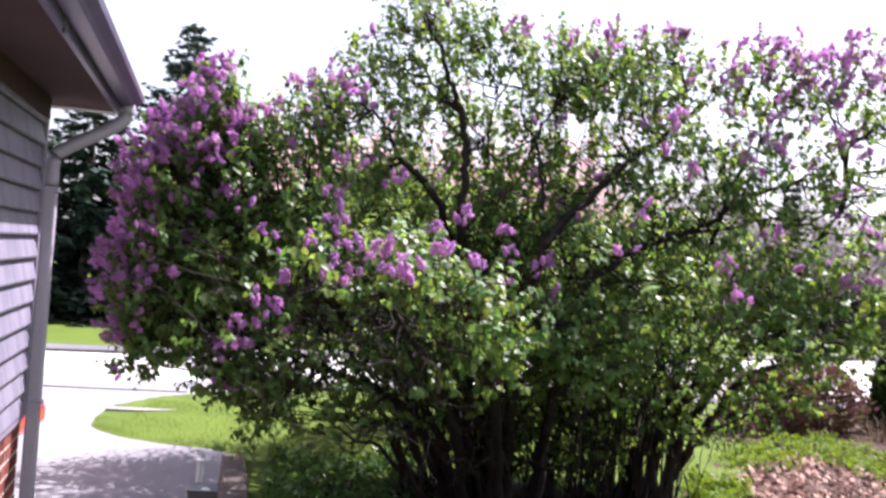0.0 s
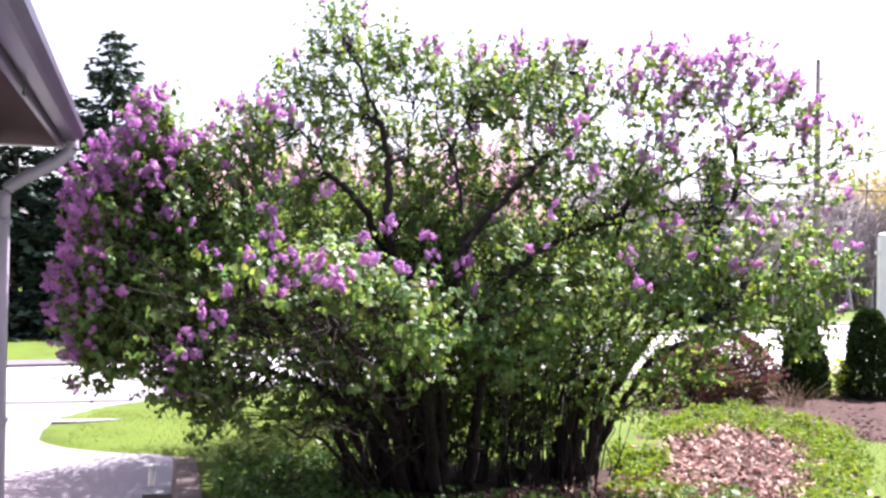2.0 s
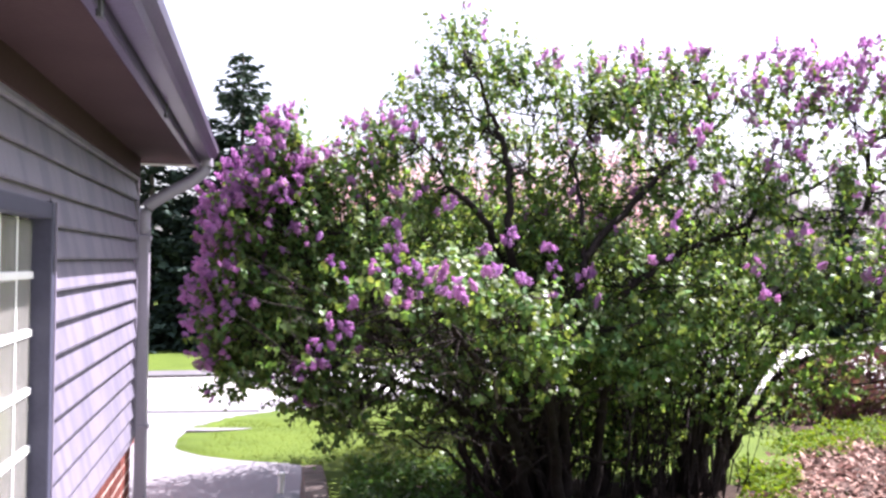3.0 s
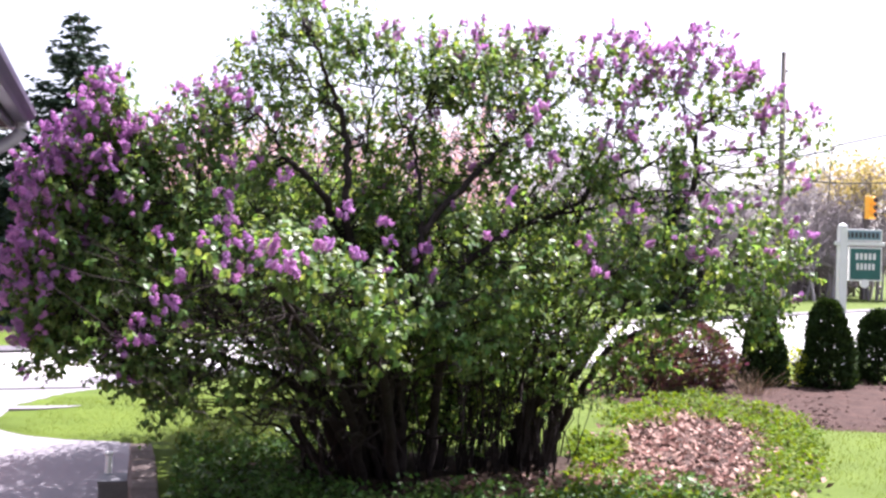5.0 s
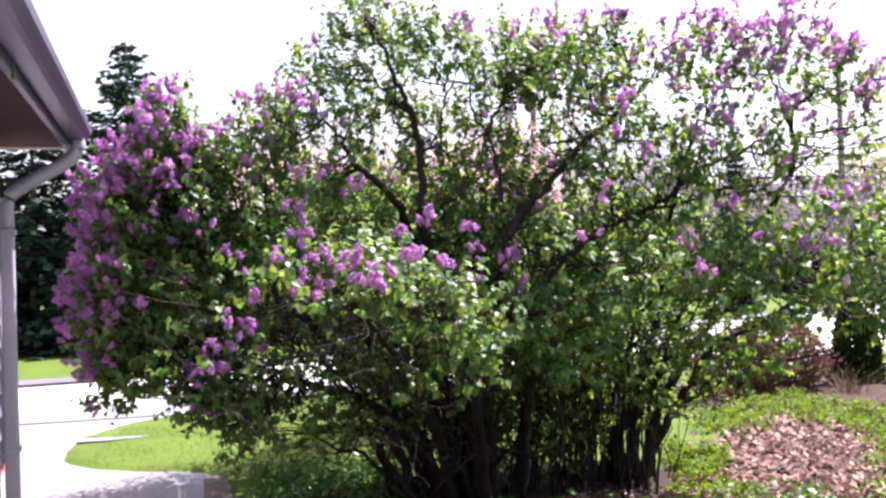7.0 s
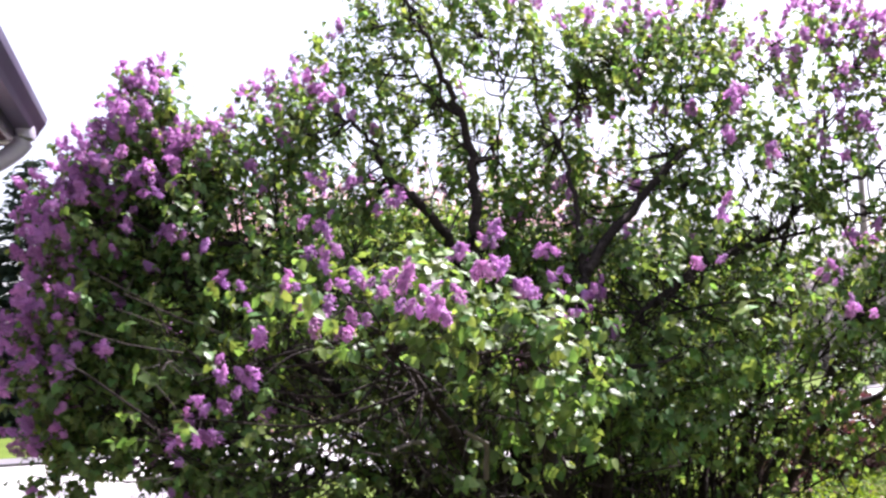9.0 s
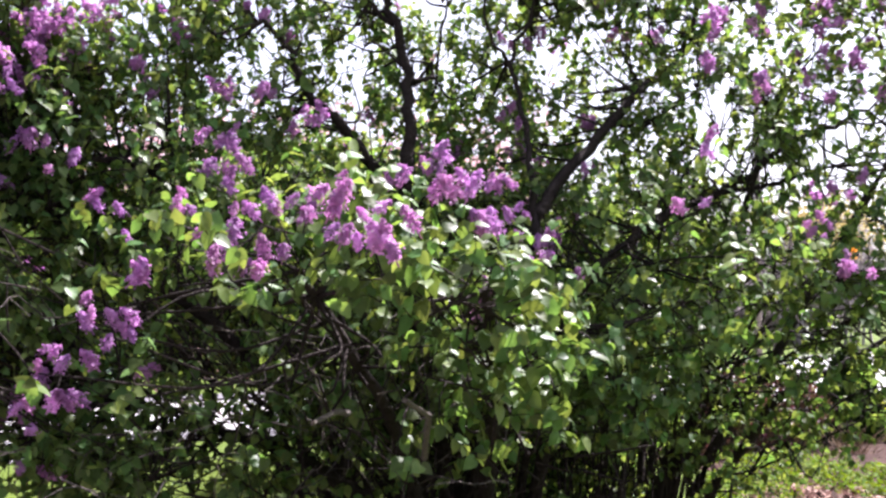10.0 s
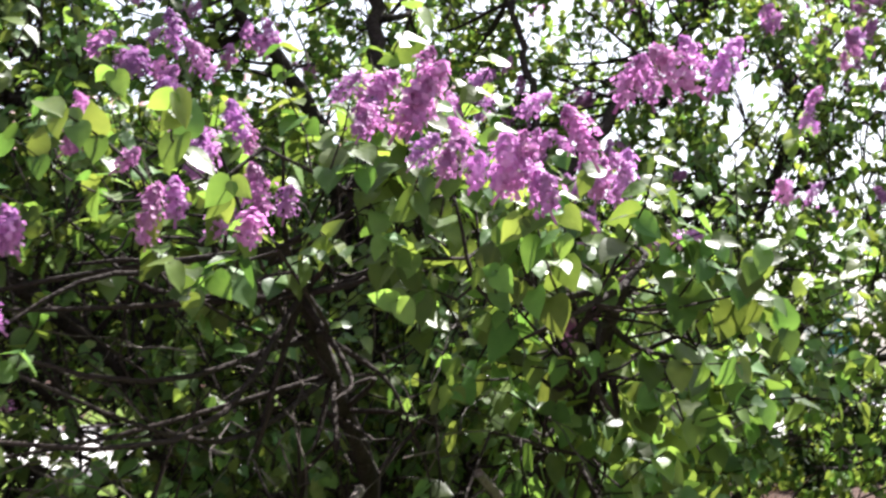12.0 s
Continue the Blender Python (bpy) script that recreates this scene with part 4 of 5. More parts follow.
# leafy shoots; the crown is open between its limbs: (x, z, radius)
GAPS = ((1.06, 2.12, 0.1), (1.11, 2.31, 0.1), (1.4, 2.33, 0.09), (2.05, 2.2, 0.1), (1.97, 2.42, 0.1), (3.16, 2.06, 0.1), (3.24, 2.3, 0.1), (0.86, 2.2, 0.08), (3.3, 2.5, 0.1), (3.95, 2.42, 0.1))
base = np.array(tuple(BASE))
shoot_at, shoot_way, bloom_at, bloom_way, tw_a, tw_b = [], [], [], [], [], []
for (c, r, shoots, blooms), ln in zip(lobes, lobe_nodes):
    u = unit(rng.normal(0, 1, (shoots, 3)))
    p = c + r * u * rng.uniform(0.25, 1.0, (shoots, 1)) ** 0.5 * rng.uniform(0.9, 1.12, (shoots, 1))
    dead = (p[:, 1] < 5.95) & (p[:, 0] > -0.15) & (p[:, 0] < 1.05) & (p[:, 2] < 1.38) & (p[:, 2] > 0.85)
    ahead = (p[:, 1] < 5.62) & (p[:, 0] < 0.66) & (p[:, 2] > 1.4)
    inner = (p[:, 1] < 6.6) & (p[:, 0] > -0.1) & (p[:, 0] < 1.2) & (p[:, 2] < 1.3) & (p[:, 2] > 0.98)
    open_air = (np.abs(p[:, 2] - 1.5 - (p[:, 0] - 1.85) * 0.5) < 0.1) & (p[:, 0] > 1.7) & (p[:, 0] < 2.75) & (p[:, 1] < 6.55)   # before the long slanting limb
    for gx0, gz0, gr in GAPS:
        open_air |= (np.hypot(p[:, 0] - gx0, p[:, 2] - gz0) < gr * rng.uniform(0.7, 1.1, shoots)) & (p[:, 1] < 7.6)
    low = (p[:, 0] < 0.1) & (p[:, 2] < 0.8 - 0.1 * step01(-0.3, 0.1, p[:, 0])) & (p[:, 1] < 7.0)
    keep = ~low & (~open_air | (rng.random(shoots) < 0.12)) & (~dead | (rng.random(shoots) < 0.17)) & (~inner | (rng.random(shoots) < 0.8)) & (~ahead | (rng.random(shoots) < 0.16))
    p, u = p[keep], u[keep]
    shoots = len(p)
    out = unit(p - CENTRE) * 0.5 + u * 0.5
    way = unit(out + np.array((0, 0, 0.45)) + rng.normal(0, 0.35, (shoots, 3)))
    near = np.argmin(np.linalg.norm(p[:, None] - ln[None], axis=2), axis=1)
    tw_a.append(ln[near])
    tw_b.append(p)
    shoot_at.append(p)
    shoot_way.append(way)
    if blooms:
        score = (u * np.array((-0.8 if c[0] < 0.05 else 0.0, -0.35, 0.55))).sum(1) + rng.normal(0, 0.45, shoots) + np.linalg.norm((p - c) / r, axis=1)
        pick = np.argsort(-score)[:blooms]
        bloom_at.append(p[pick] + way[pick] * 0.1)
        bloom_way.append(unit(way[pick] + np.array((0, 0, 0.35)) + rng.normal(0, 0.3, (len(pick), 3))))
shoot_at, shoot_way = np.concatenate(shoot_at), np.concatenate(shoot_way)
shoot_len = rng.uniform(0.07, 0.17, (len(shoot_at), 1))
tip = shoot_at + shoot_way * shoot_len
v1, f1 = twigs(np.concatenate(tw_a), np.concatenate(tw_b), 0.0032, 0.002, 0.12, rng)
v2, f2 = twigs(shoot_at, tip, 0.002, 0.001, 0.06, rng)
bulk_part("twig_mass", np.concatenate([v1, v2]) - base, np.concatenate([f1, f2 + len(v1)]), M_BARK, lilac, "fine brown twigs", "stuff")

la, ld, lu, ls = [], [], [], []
for pair in range(4):
    t = (0.15 + 0.28 * pair) * np.ones((len(shoot_at), 1)) + rng.uniform(-0.06, 0.06, (len(shoot_at), 1))
    side = unit(np.cross(shoot_way, rng.normal(0, 1, shoot_way.shape)))
    for sgn in (1, -1):
        at = shoot_at + shoot_way * shoot_len * t
        droop = np.where(at[:, 1:2] > 5.85, -0.75, -0.58) * np.array((0, 0, 1.0))
        d = unit(side * sgn * 0.85 + shoot_way * 0.35 + droop + rng.normal(0, 0.3, side.shape))
        up = unit(np.array((0, 0, 0.55)) + shoot_way * 0.75 + rng.normal(0, 0.4, side.shape))
        la.append(at)
        ld.append(d)
        lu.append(up)
        ls.append(rng.uniform(0.036, 0.064, len(at)) * (1.0 - 0.08 * pair) * np.where(at[:, 1] > 5.9, 0.8, 0.88))
la, ld, lu, ls = (np.concatenate(q) for q in (la, ld, lu, ls))
# the leaves of the front that face the path are single parts
front = (la[:, 1] < 5.25) & (la[:, 2] > 1.2)
idx = np.where(front)[0]
idx = idx[np.argsort(la[idx, 1])][:280]
rest = np.ones(len(la), bool)
rest[idx] = False
inner = rest & (la[:, 1] > 6.55)
close = rest & (la[:, 1] < 5.75)
outer = rest & ~inner & ~close
v, f = scatter(LEAF, LEAF_F, la[outer], ld[outer], lu[outer], ls[outer])
v2, f2 = scatter(LEAF_LIGHT, LEAF_LIGHT_F, la[inner], ld[inner], lu[inner], ls[inner])
v3, f3 = scatter(LEAF_FINE, LEAF_FINE_F, la[close], ld[close], lu[close], ls[close])
bulk_part("foliage", np.concatenate([v, v2, v3]) - base, np.concatenate([f, f2 + len(v), f3 + len(v) + len(v2)]), M_LEAF, lilac, "fresh green heart-shaped leaves", "stuff", True)
leaf_mesh = bulk_mesh("leaf", LEAF_FINE, LEAF_FINE_F, M_LEAF_ONE, True)
for i in idx:
    a = Vector(ld[i]).normalized()
    s = a.cross(Vector(lu[i])).normalized()
    n = s.cross(a)
    m = Matrix((s, a, n)).transposed().to_4x4()
    ob = under(new("leaf", leaf_mesh), lilac)
    ob.matrix_local = Matrix.Translation(Vector(la[i]) - BASE) @ m @ Matrix.Scale(ls[i], 4)


def panicle(seed, n, petal_lo, petal_hi):
    """A cone-shaped lilac flower cluster of four-petalled florets, 1 long along z."""
    r = np.random.default_rng(seed)
    h = r.uniform(0, 1, n) ** 0.85
    w = r.uniform(0, 2 * math.pi, n)
    rad = (0.5 * (h + 0.06) ** 0.5 * (1 - h) ** 0.8 + 0.03) * (0.5 + 0.75 * r.random(n) ** 1.5) * (1 + 0.35 * np.sin(3 * w + 9 * h))
    p = np.stack([np.cos(w) * rad, np.sin(w) * rad, h], 1)
    o = unit(np.stack([np.cos(w), np.sin(w), 0.25 + h * 0.7], 1) + r.normal(0, 0.25, (n, 3)))
    petal = np.array([(0, 0, 0), (0.5, 0.5, 0.12), (0, 1, 0.28), (-0.5, 0.5, 0.12)])
    vs, fs = [], []
    t1 = unit(np.cross(o, r.normal(0, 1, (n, 3))))
    t2 = np.cross(o, t1)
    count = 0
    for k in range(4):
        d = t1 * math.cos(k * math.pi / 2) + t2 * math.sin(k * math.pi / 2)
        v, f = scatter(petal, np.array([(0, 1, 2, 3)]), p, d, o, r.uniform(petal_lo, petal_hi, n))
        vs.append(v)
        fs.append(f + count)
        count += len(v)
    v, f = rings([(0, 0, -0.25), (0, 0, 0.9)], [0.035, 0.015], 4)
    f = [q for q in f if len(q) == 4]
    vs.append(np.array([tuple(q) for q in v]))
    fs.append(np.array(f) + count)
    return np.concatenate(vs), np.concatenate(fs)


panicles = [bulk_mesh("panicle", *panicle(k, 165, 0.06, 0.088), M_LILAC) for k in range(7)]
light_panicles = [panicle(20 + k, 55, 0.085, 0.15) for k in range(7)]
blooms_at = []


def bloom(at, way, size):
    wide = Vector((size * rng.uniform(0.85, 1.25), size * rng.uniform(0.85, 1.25), size))
    blooms_at.append(Matrix.LocRotScale(Vector(at) - BASE, Vector(way).to_track_quat("Z", "Y"), wide))


for at, way in zip(np.concatenate(bloom_at), np.concatenate(bloom_way)):
    for k in range(int(rng.integers(2, 4 + (at[1] > 6.45)))):
        bloom(at + rng.normal(0, 0.022, 3), unit(way + rng.normal(0, 0.5, 3)), rng.uniform(0.035, 0.068))
# the row of clusters along the front
FRONT = [(0.47, 5.55, 1.75), (0.36, 5.57, 1.63), (0.53, 5.47, 1.65), (0.58, 5.0, 1.57), (0.67, 5.04, 1.60), (0.74, 4.87, 1.55), (0.88, 4.84, 1.59), (1.07, 5.25, 1.57), (0.92, 5.60, 1.73), (1.09, 5.70, 1.77),
         (1.10, 5.31, 1.40), (0.02, 5.45, 1.21), (0.10, 5.32, 1.26), (0.14, 5.41, 1.36), (0.24, 5.44, 1.44), (0.08, 5.50, 1.12), (0.21, 5.41, 1.29), (1.32, 5.80, 1.77), (1.32, 5.70, 1.66), (2.32, 5.90, 2.16),
         (2.31, 6.20, 2.43), (2.54, 5.90, 1.68), (2.54, 5.70, 1.53), (-0.17, 6.27, 2.53), (0.51, 5.20, 1.49), (0.39, 5.30, 1.51), (0.70, 4.95, 1.50), (1.56, 6.0, 1.58), (0.16, 5.9, 1.63), (0.79, 6.3, 2.0), (0.48, 6.1, 1.88), (1.67, 6.2, 1.62)]
for at in FRONT:
    for k in range(4 if at[0] < 0.3 else 5):
        way = unit(np.array((rng.normal(0, 0.65), rng.normal(-0.2, 0.5), 1.0)))
        bloom(np.array(at) + rng.normal(0, 0.03, 3) - way * 0.035, way, rng.uniform(0.036, 0.066))

# the clusters next to the path are single parts, those behind are joined
blooms_at.sort(key=lambda m: m.translation.y)
for m in blooms_at[:300]:
    ob = under(new("panicle", panicles[int(rng.integers(0, 7))]), lilac)
    ob.matrix_local = m
vs, fs, off = [], [], 0
for m in blooms_at[300:]:
    v, f = light_panicles[int(rng.integers(0, 7))]
    m = np.array(m)
    vs.append(v @ m[:3, :3].T + m[:3, 3])
    fs.append(f + off)
    off += len(v)
bulk_part("flower_mass", np.concatenate(vs), np.concatenate(fs), M_LILAC_MASS, lilac, "clusters of purple lilac flowers", "stuff")

# tangle of dark inner twigs
n = 800
a = np.stack([rng.uniform(-0.1, 1.7, n), rng.uniform(5.7, 7.3, n), rng.uniform(0.45, 1.5, n)], 1)
a = a[(a[:, 2] > 0.85) | (a[:, 0] > 0.7)]
n = len(a)
d = unit(a - np.array((1.7, 7.6, 0.1)) + rng.normal(0, 0.7, (n, 3)))
v, f = twigs(a, a + d * rng.uniform(0.15, 0.45, (n, 1)), rng.uniform(0.002, 0.006, n), np.full(n, 0.0015), 0.1, rng)
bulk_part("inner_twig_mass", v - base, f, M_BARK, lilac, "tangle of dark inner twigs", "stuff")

# dead twigs low in the front
da, db, dr = [], [], []
for k in range(58):
    p = np.array((rng.uniform(-0.1, 1.15), rng.uniform(5.2, 6.3), rng.uniform(0.7, 1.42)))
    way = unit(np.array((rng.normal(0, 1), rng.normal(-0.5, 0.4), rng.normal(0.15, 0.45))))
    r = rng.uniform(0.0013, 0.003)
    for s in range(int(rng.integers(3, 6))):
        q = p + way * rng.uniform(0.04, 0.09)
        da.append(p)
        db.append(q)
        dr.append(r)
        if rng.random() < 0.7:
            da.append(q)
            db.append(q + unit(way + rng.normal(0, 0.9, 3)) * rng.uniform(0.03, 0.09))
            dr.append(r * 0.6)
        p, r = q, r * 0.82
        way = unit(way + rng.normal(0, 0.35, 3))
v, f = twigs(np.array(da), np.array(db), np.array(dr), np.array(dr) * 0.75, 0.05, rng)
bulk_part("dead_twig_mass", v - base, f, M_TWIG, lilac, "bare grey dead twigs", "stuff")
part("cut_stub", tube([Vector(p) - BASE for p in ((0.78, 5.45, 1.08), (0.72, 5.3, 1.1), (0.64, 5.16, 1.09))], [0.009, 0.007, 0.006], 8), M_STUB, lilac, "grey broken branch stub")
part("cut_stub", tube([Vector(p) - BASE for p in ((1.0, 5.5, 0.95), (0.97, 5.35, 1.08), (0.88, 5.25, 1.13))], [0.01, 0.008, 0.007], 8), M_STUB, lilac, "pale pruned branch stub")


# ---- beds ----
def patch(name, cx, cy, rx, ry, material, label, category, lift, waves=0.08, turn=0.0, squash=2.0):
    bm = bmesh.new()
    n = 48
    rows = []
    for k in range(9):
        s = k / 8
        row = []
        for i in range(n):
            w = 2 * math.pi * i / n
            q = 1 + waves * (math.sin(3 * w + 1) + 0.6 * math.sin(7 * w + 2) + 0.4 * math.sin(13 * w))
            x0, y0 = rx * s * q * math.cos(w), ry * s * q * math.sin(w)
            x = cx + x0 * math.cos(turn) - y0 * math.sin(turn)
            y = cy + x0 * math.sin(turn) + y0 * math.cos(turn)
            row.append(bm.verts.new((x, y, float(ground_z(x, y)) + lift * (1 - s ** 4) + 0.004 - 0.02 * (k == 8))))
        rows.append(row)
        if k:
            for i in range(n):
                j = (i + 1) % n
                bm.faces.new((rows[k - 1][i], rows[k - 1][j], row[j], row[i]))
    bmesh.ops.remove_doubles(bm, verts=bm.verts[:], dist=0.001)
    return tagged(part(name, bm, material, None, smooth=True), label, category, kind="structure")


def in_ellipse(n, cx, cy, rx, ry, turn=0.0, inner=0.0):
    w = rng.uniform(0, 2 * math.pi, n)
    s = np.sqrt(rng.uniform(inner ** 2, 1, n)) * (1 + rng.normal(0, 0.04, n))
    x0, y0 = rx * s * np.cos(w), ry * s * np.sin(w)
    x = cx + x0 * math.cos(turn) - y0 * math.sin(turn)
    y = cy + x0 * math.sin(turn) + y0 * math.cos(turn)
    return np.stack([x, y, ground_z(x, y)], 1)


def litter(name, p, template, faces, material, label, category, size, lean=0.35, lift=0.02, sink=None):
    n = len(p)
    w = rng.uniform(0, 2 * math.pi, n)
    d = np.stack([np.cos(w), np.sin(w), rng.normal(0, lean, n)], 1)
    up = np.array((0, 0, 1.0)) + rng.normal(0, lean, (n, 3))
    swell = 0.55 + 0.45 * np.sin(p[:, 0] * 9.1 + 2 * np.sin(p[:, 1] * 5.3)) * np.sin(p[:, 1] * 8.3 + 2 * np.sin(p[:, 0] * 4.7))
    q = p + np.stack([np.zeros(n), np.zeros(n), rng.uniform(0.2, 1, n) * lift * swell], 1)
    v, f = scatter(template, faces, q, d, up, rng.uniform(*size, n))
    ob = new(name, bulk_mesh(name, v, f, material))
    return tagged(ob, label, category, kind="stuff")


patch("bed_lilac", 1.9, 7.0, 1.75, 1.35, M_SOIL, "dark bare soil under the lilac", "soil", 0.012)
patch("bed_leaf", 4.36, 8.0, 0.62, 1.75, M_MULCH, "bed strewn with dry brown leaves", "leaf bed", 0.02, 0.15, -0.5)
patch("bed_mulch", 7.7, 10.4, 3.3, 2.0, M_MULCH, "bark mulch bed with clipped evergreens", "mulch bed", 0.03, turn=-0.3)
litter("dry_leaves", np.concatenate([in_ellipse(4600, 4.36, 8.0, 0.64, 1.8, -0.5), in_ellipse(900, 4.2, 7.7, 0.95, 2.2, -0.5), in_ellipse(900, 3.5, 6.95, 0.5, 0.5), in_ellipse(2600, 3.0, 6.75, 1.1, 0.5)]), OVAL, OVAL_F, M_LITTER, "curled dry brown leaves on the bed", "dry leaves", (0.035, 0.085), 0.6, 0.07)
litter("bark_mulch", in_ellipse(9000, 7.7, 10.4, 3.28, 1.97, -0.3), OVAL, OVAL_F, M_CHIP, "brown shredded bark mulch", "mulch", (0.03, 0.09), 0.3, 0.04)
# creeping green cover round the leaf bed and in front of the lilac
ring = in_ellipse(12500, 4.65, 8.42, 0.98, 2.62, -0.5)
ca, sa = math.cos(0.5), math.sin(0.5)
rx, ry = (ring[:, 0] - 4.36) * ca - (ring[:, 1] - 8.02) * sa, (ring[:, 0] - 4.36) * sa + (ring[:, 1] - 8.02) * ca
ragged = rng.normal(1, 0.2, len(ring)) + 0.4 * np.sin(ring[:, 0] * 5 + np.sin(ring[:, 1] * 3)) * np.cos(ring[:, 1] * 4.3 + np.sin(ring[:, 0] * 4))
ring = ring[((rx / 0.5) ** 2 + (ry / 1.55) ** 2 > ragged) & ((rx > 0.25 + 0.25 * ragged) | (ry > 0.35 + 0.5 * ragged))]
frontcover = np.concatenate([np.stack([rng.uniform(0.22, 3.7, 7500), 6.1 + rng.normal(0, 0.3, 7500), np.zeros(7500)], 1), np.stack([rng.uniform(0.2, 1.3, 4500), rng.uniform(6.2, 8.6, 4500), np.zeros(4500)], 1)])
# the last clump puts the vinca strip's sunlit part in as brighter green
clump = np.concatenate([in_ellipse(1500, 3.5, 8.0, 0.24, 0.5, -0.4), in_ellipse(500, 3.15, 7.0, 0.3, 0.35), in_ellipse(900, 2.9, 6.15, 0.6, 0.25)])
cover = np.concatenate([ring, clump])
cover[:, 2] = ground_z(cover[:, 0], cover[:, 1])
litter("vinca_groundcover", frontcover, OVAL, OVAL_F, M_VINCA, "vinca ground cover, the lilac's shade darkened into its green", "ground cover", (0.03, 0.06), 0.6, 0.18)
litter("creeping_groundcover", cover, OVAL, OVAL_F, M_COVER, "bright green creeping ground cover", "ground cover", (0.03, 0.06), 0.6, 0.18)
# grass
gp = np.concatenate([np.stack([rng.uniform(0.18, 3.5, 15000), rng.uniform(8.4, 12.5, 15000)], 1), np.stack([rng.uniform(4.8, 7.6, 9000), rng.uniform(5.2, 8.8, 9000)], 1),
                     np.stack([rng.uniform(0.2, 4.5, 5000), rng.uniform(4.6, 5.7, 5000)], 1), np.stack([rng.uniform(-1.6, 1.5, 9000), rng.uniform(11.4, 16, 9000)], 1)])
gp = gp[(gp[:, 0] > drive_edge(gp[:, 1]) + 0.04)]
gp = np.column_stack([gp, ground_z(gp[:, 0], gp[:, 1])])
n = len(gp)
v, f = scatter(BLADE, np.array([(0, 1, 2, 3)]), gp, np.array((0, 0, 1.0)) + rng.normal(0, 0.35, (n, 3)), rng.normal(0, 1, (n, 3)), rng.uniform(0.02, 0.048, n))
tagged(new("grass_blades", bulk_mesh("grass_blades", v, f, M_BLADE)), "short green lawn grass", "grass", kind="stuff")


# ---- shrubs and trees ----
def leafy(name, at, label, category, shape, count, leaf, faces, size, material, stem_r, group="", stems=6, shell=0.5):
    """A small shrub: stems and a crown of many leaves; shape(h) gives its radius at a height, 0 to 1."""
    ob = thing(name, at, label, category, group)
    height = shape("height")
    for k in range(stems):
        w = rng.uniform(0, 6.28)
        d = np.array((math.cos(w), math.sin(w), 0)) * shape(0.6) * rng.uniform(0.1, 0.6)
        part("stem", tube([(0.04 * math.cos(w), 0.04 * math.sin(w), -0.03), tuple(d * 0.4 + np.array((0, 0, height * 0.4))), tuple(d + np.array((0, 0, height * 0.85)))], [stem_r, stem_r * 0.7, stem_r * 0.3], 5), M_BARK, ob)
    h = rng.uniform(0.0, 1, count)
    w = rng.uniform(0, 2 * math.pi, count)
    lump = 1 + 0.12 * np.sin(w * 3 + h * 7) + 0.09 * np.sin(w * 7 - h * 13) + rng.normal(0, 0.07, count)
    rr = np.array([shape(x) for x in h]) * rng.uniform(shell, 1, count) ** 0.5 * lump
    p = np.stack([np.cos(w) * rr, np.sin(w) * rr, h * height], 1)
    d = np.stack([np.cos(w), np.sin(w), np.full(count, 0.7)], 1) + rng.normal(0, 0.4, (count, 3))
    up = np.stack([np.cos(w), np.sin(w), np.full(count, 0.3)], 1) + rng.normal(0, 0.6, (count, 3))
    v, f = scatter(leaf, faces, p, d, up, rng.uniform(*size, count))
    bulk_part("crown", v, f, material, ob)
    return ob


def cone(height, radius):
    def shape(h):
        if h == "height":
            return height
        return radius * min(1, 0.72 + 2.2 * h) * (1 - 0.56 * h) * max(0.04, 1 - h ** 9) ** 0.5
    return shape


def ball(height, radius):
    def shape(h):
        if h == "height":
            return height
        return radius * math.sqrt(max(0.02, 1 - (1.7 * h - 0.75) ** 2))
    return shape


for x, y, h, r in ((7.17, 11.65, 0.95, 0.29), (7.97, 11.5, 1.12, 0.34), (9.15, 12.1, 0.95, 0.36)):
    leafy("thuja", (x, y, float(ground_z(x, y)) - 0.02), "dark green clipped cone-shaped thuja in the mulch bed", "shrub", cone(h, r), 5200, FLAT, FLAT_F, (0.035, 0.075), M_THUJA, 0.02, "thujas in the mulch bed", 3, 0.75)
leafy("golden_shrub", (7.55, 11.75, float(ground_z(7.55, 11.75))), "small golden-leaved shrub between the thujas", "shrub", ball(0.5, 0.3), 900, OVAL, OVAL_F, (0.03, 0.06), M_YELLOWSHRUB, 0.008)
leafy("barberry", (6.1, 11.6, float(ground_z(6.1, 11.6))), "dark red and green barberry bush", "shrub", ball(0.78, 0.55), 5200, OVAL, OVAL_F, (0.04, 0.075), M_BARBERRY, 0.01, stems=10)
leafy("barberry", (5.5, 11.3, float(ground_z(5.5, 11.3))), "dark red and green barberry bush", "shrub", ball(0.66, 0.5), 3800, OVAL, OVAL_F, (0.04, 0.075), M_BARBERRY, 0.01, stems=8)
dc = thing("dry_clump", (6.6, 10.9, float(ground_z(6.6, 10.9))), "clump of dry tan stalks in the mulch", "plant")
n = 80
st = np.column_stack([rng.normal(0, 0.06, (n, 2)), np.zeros(n)])
en = st * 2.5 + np.column_stack([rng.normal(0, 0.08, (n, 2)), rng.uniform(0.12, 0.34, n)])
v, f = twigs(st, en, 0.004, 0.002, 0.1, rng)
bulk_part("stalk_mass", v, f, M_DRY, dc, kind="stuff")


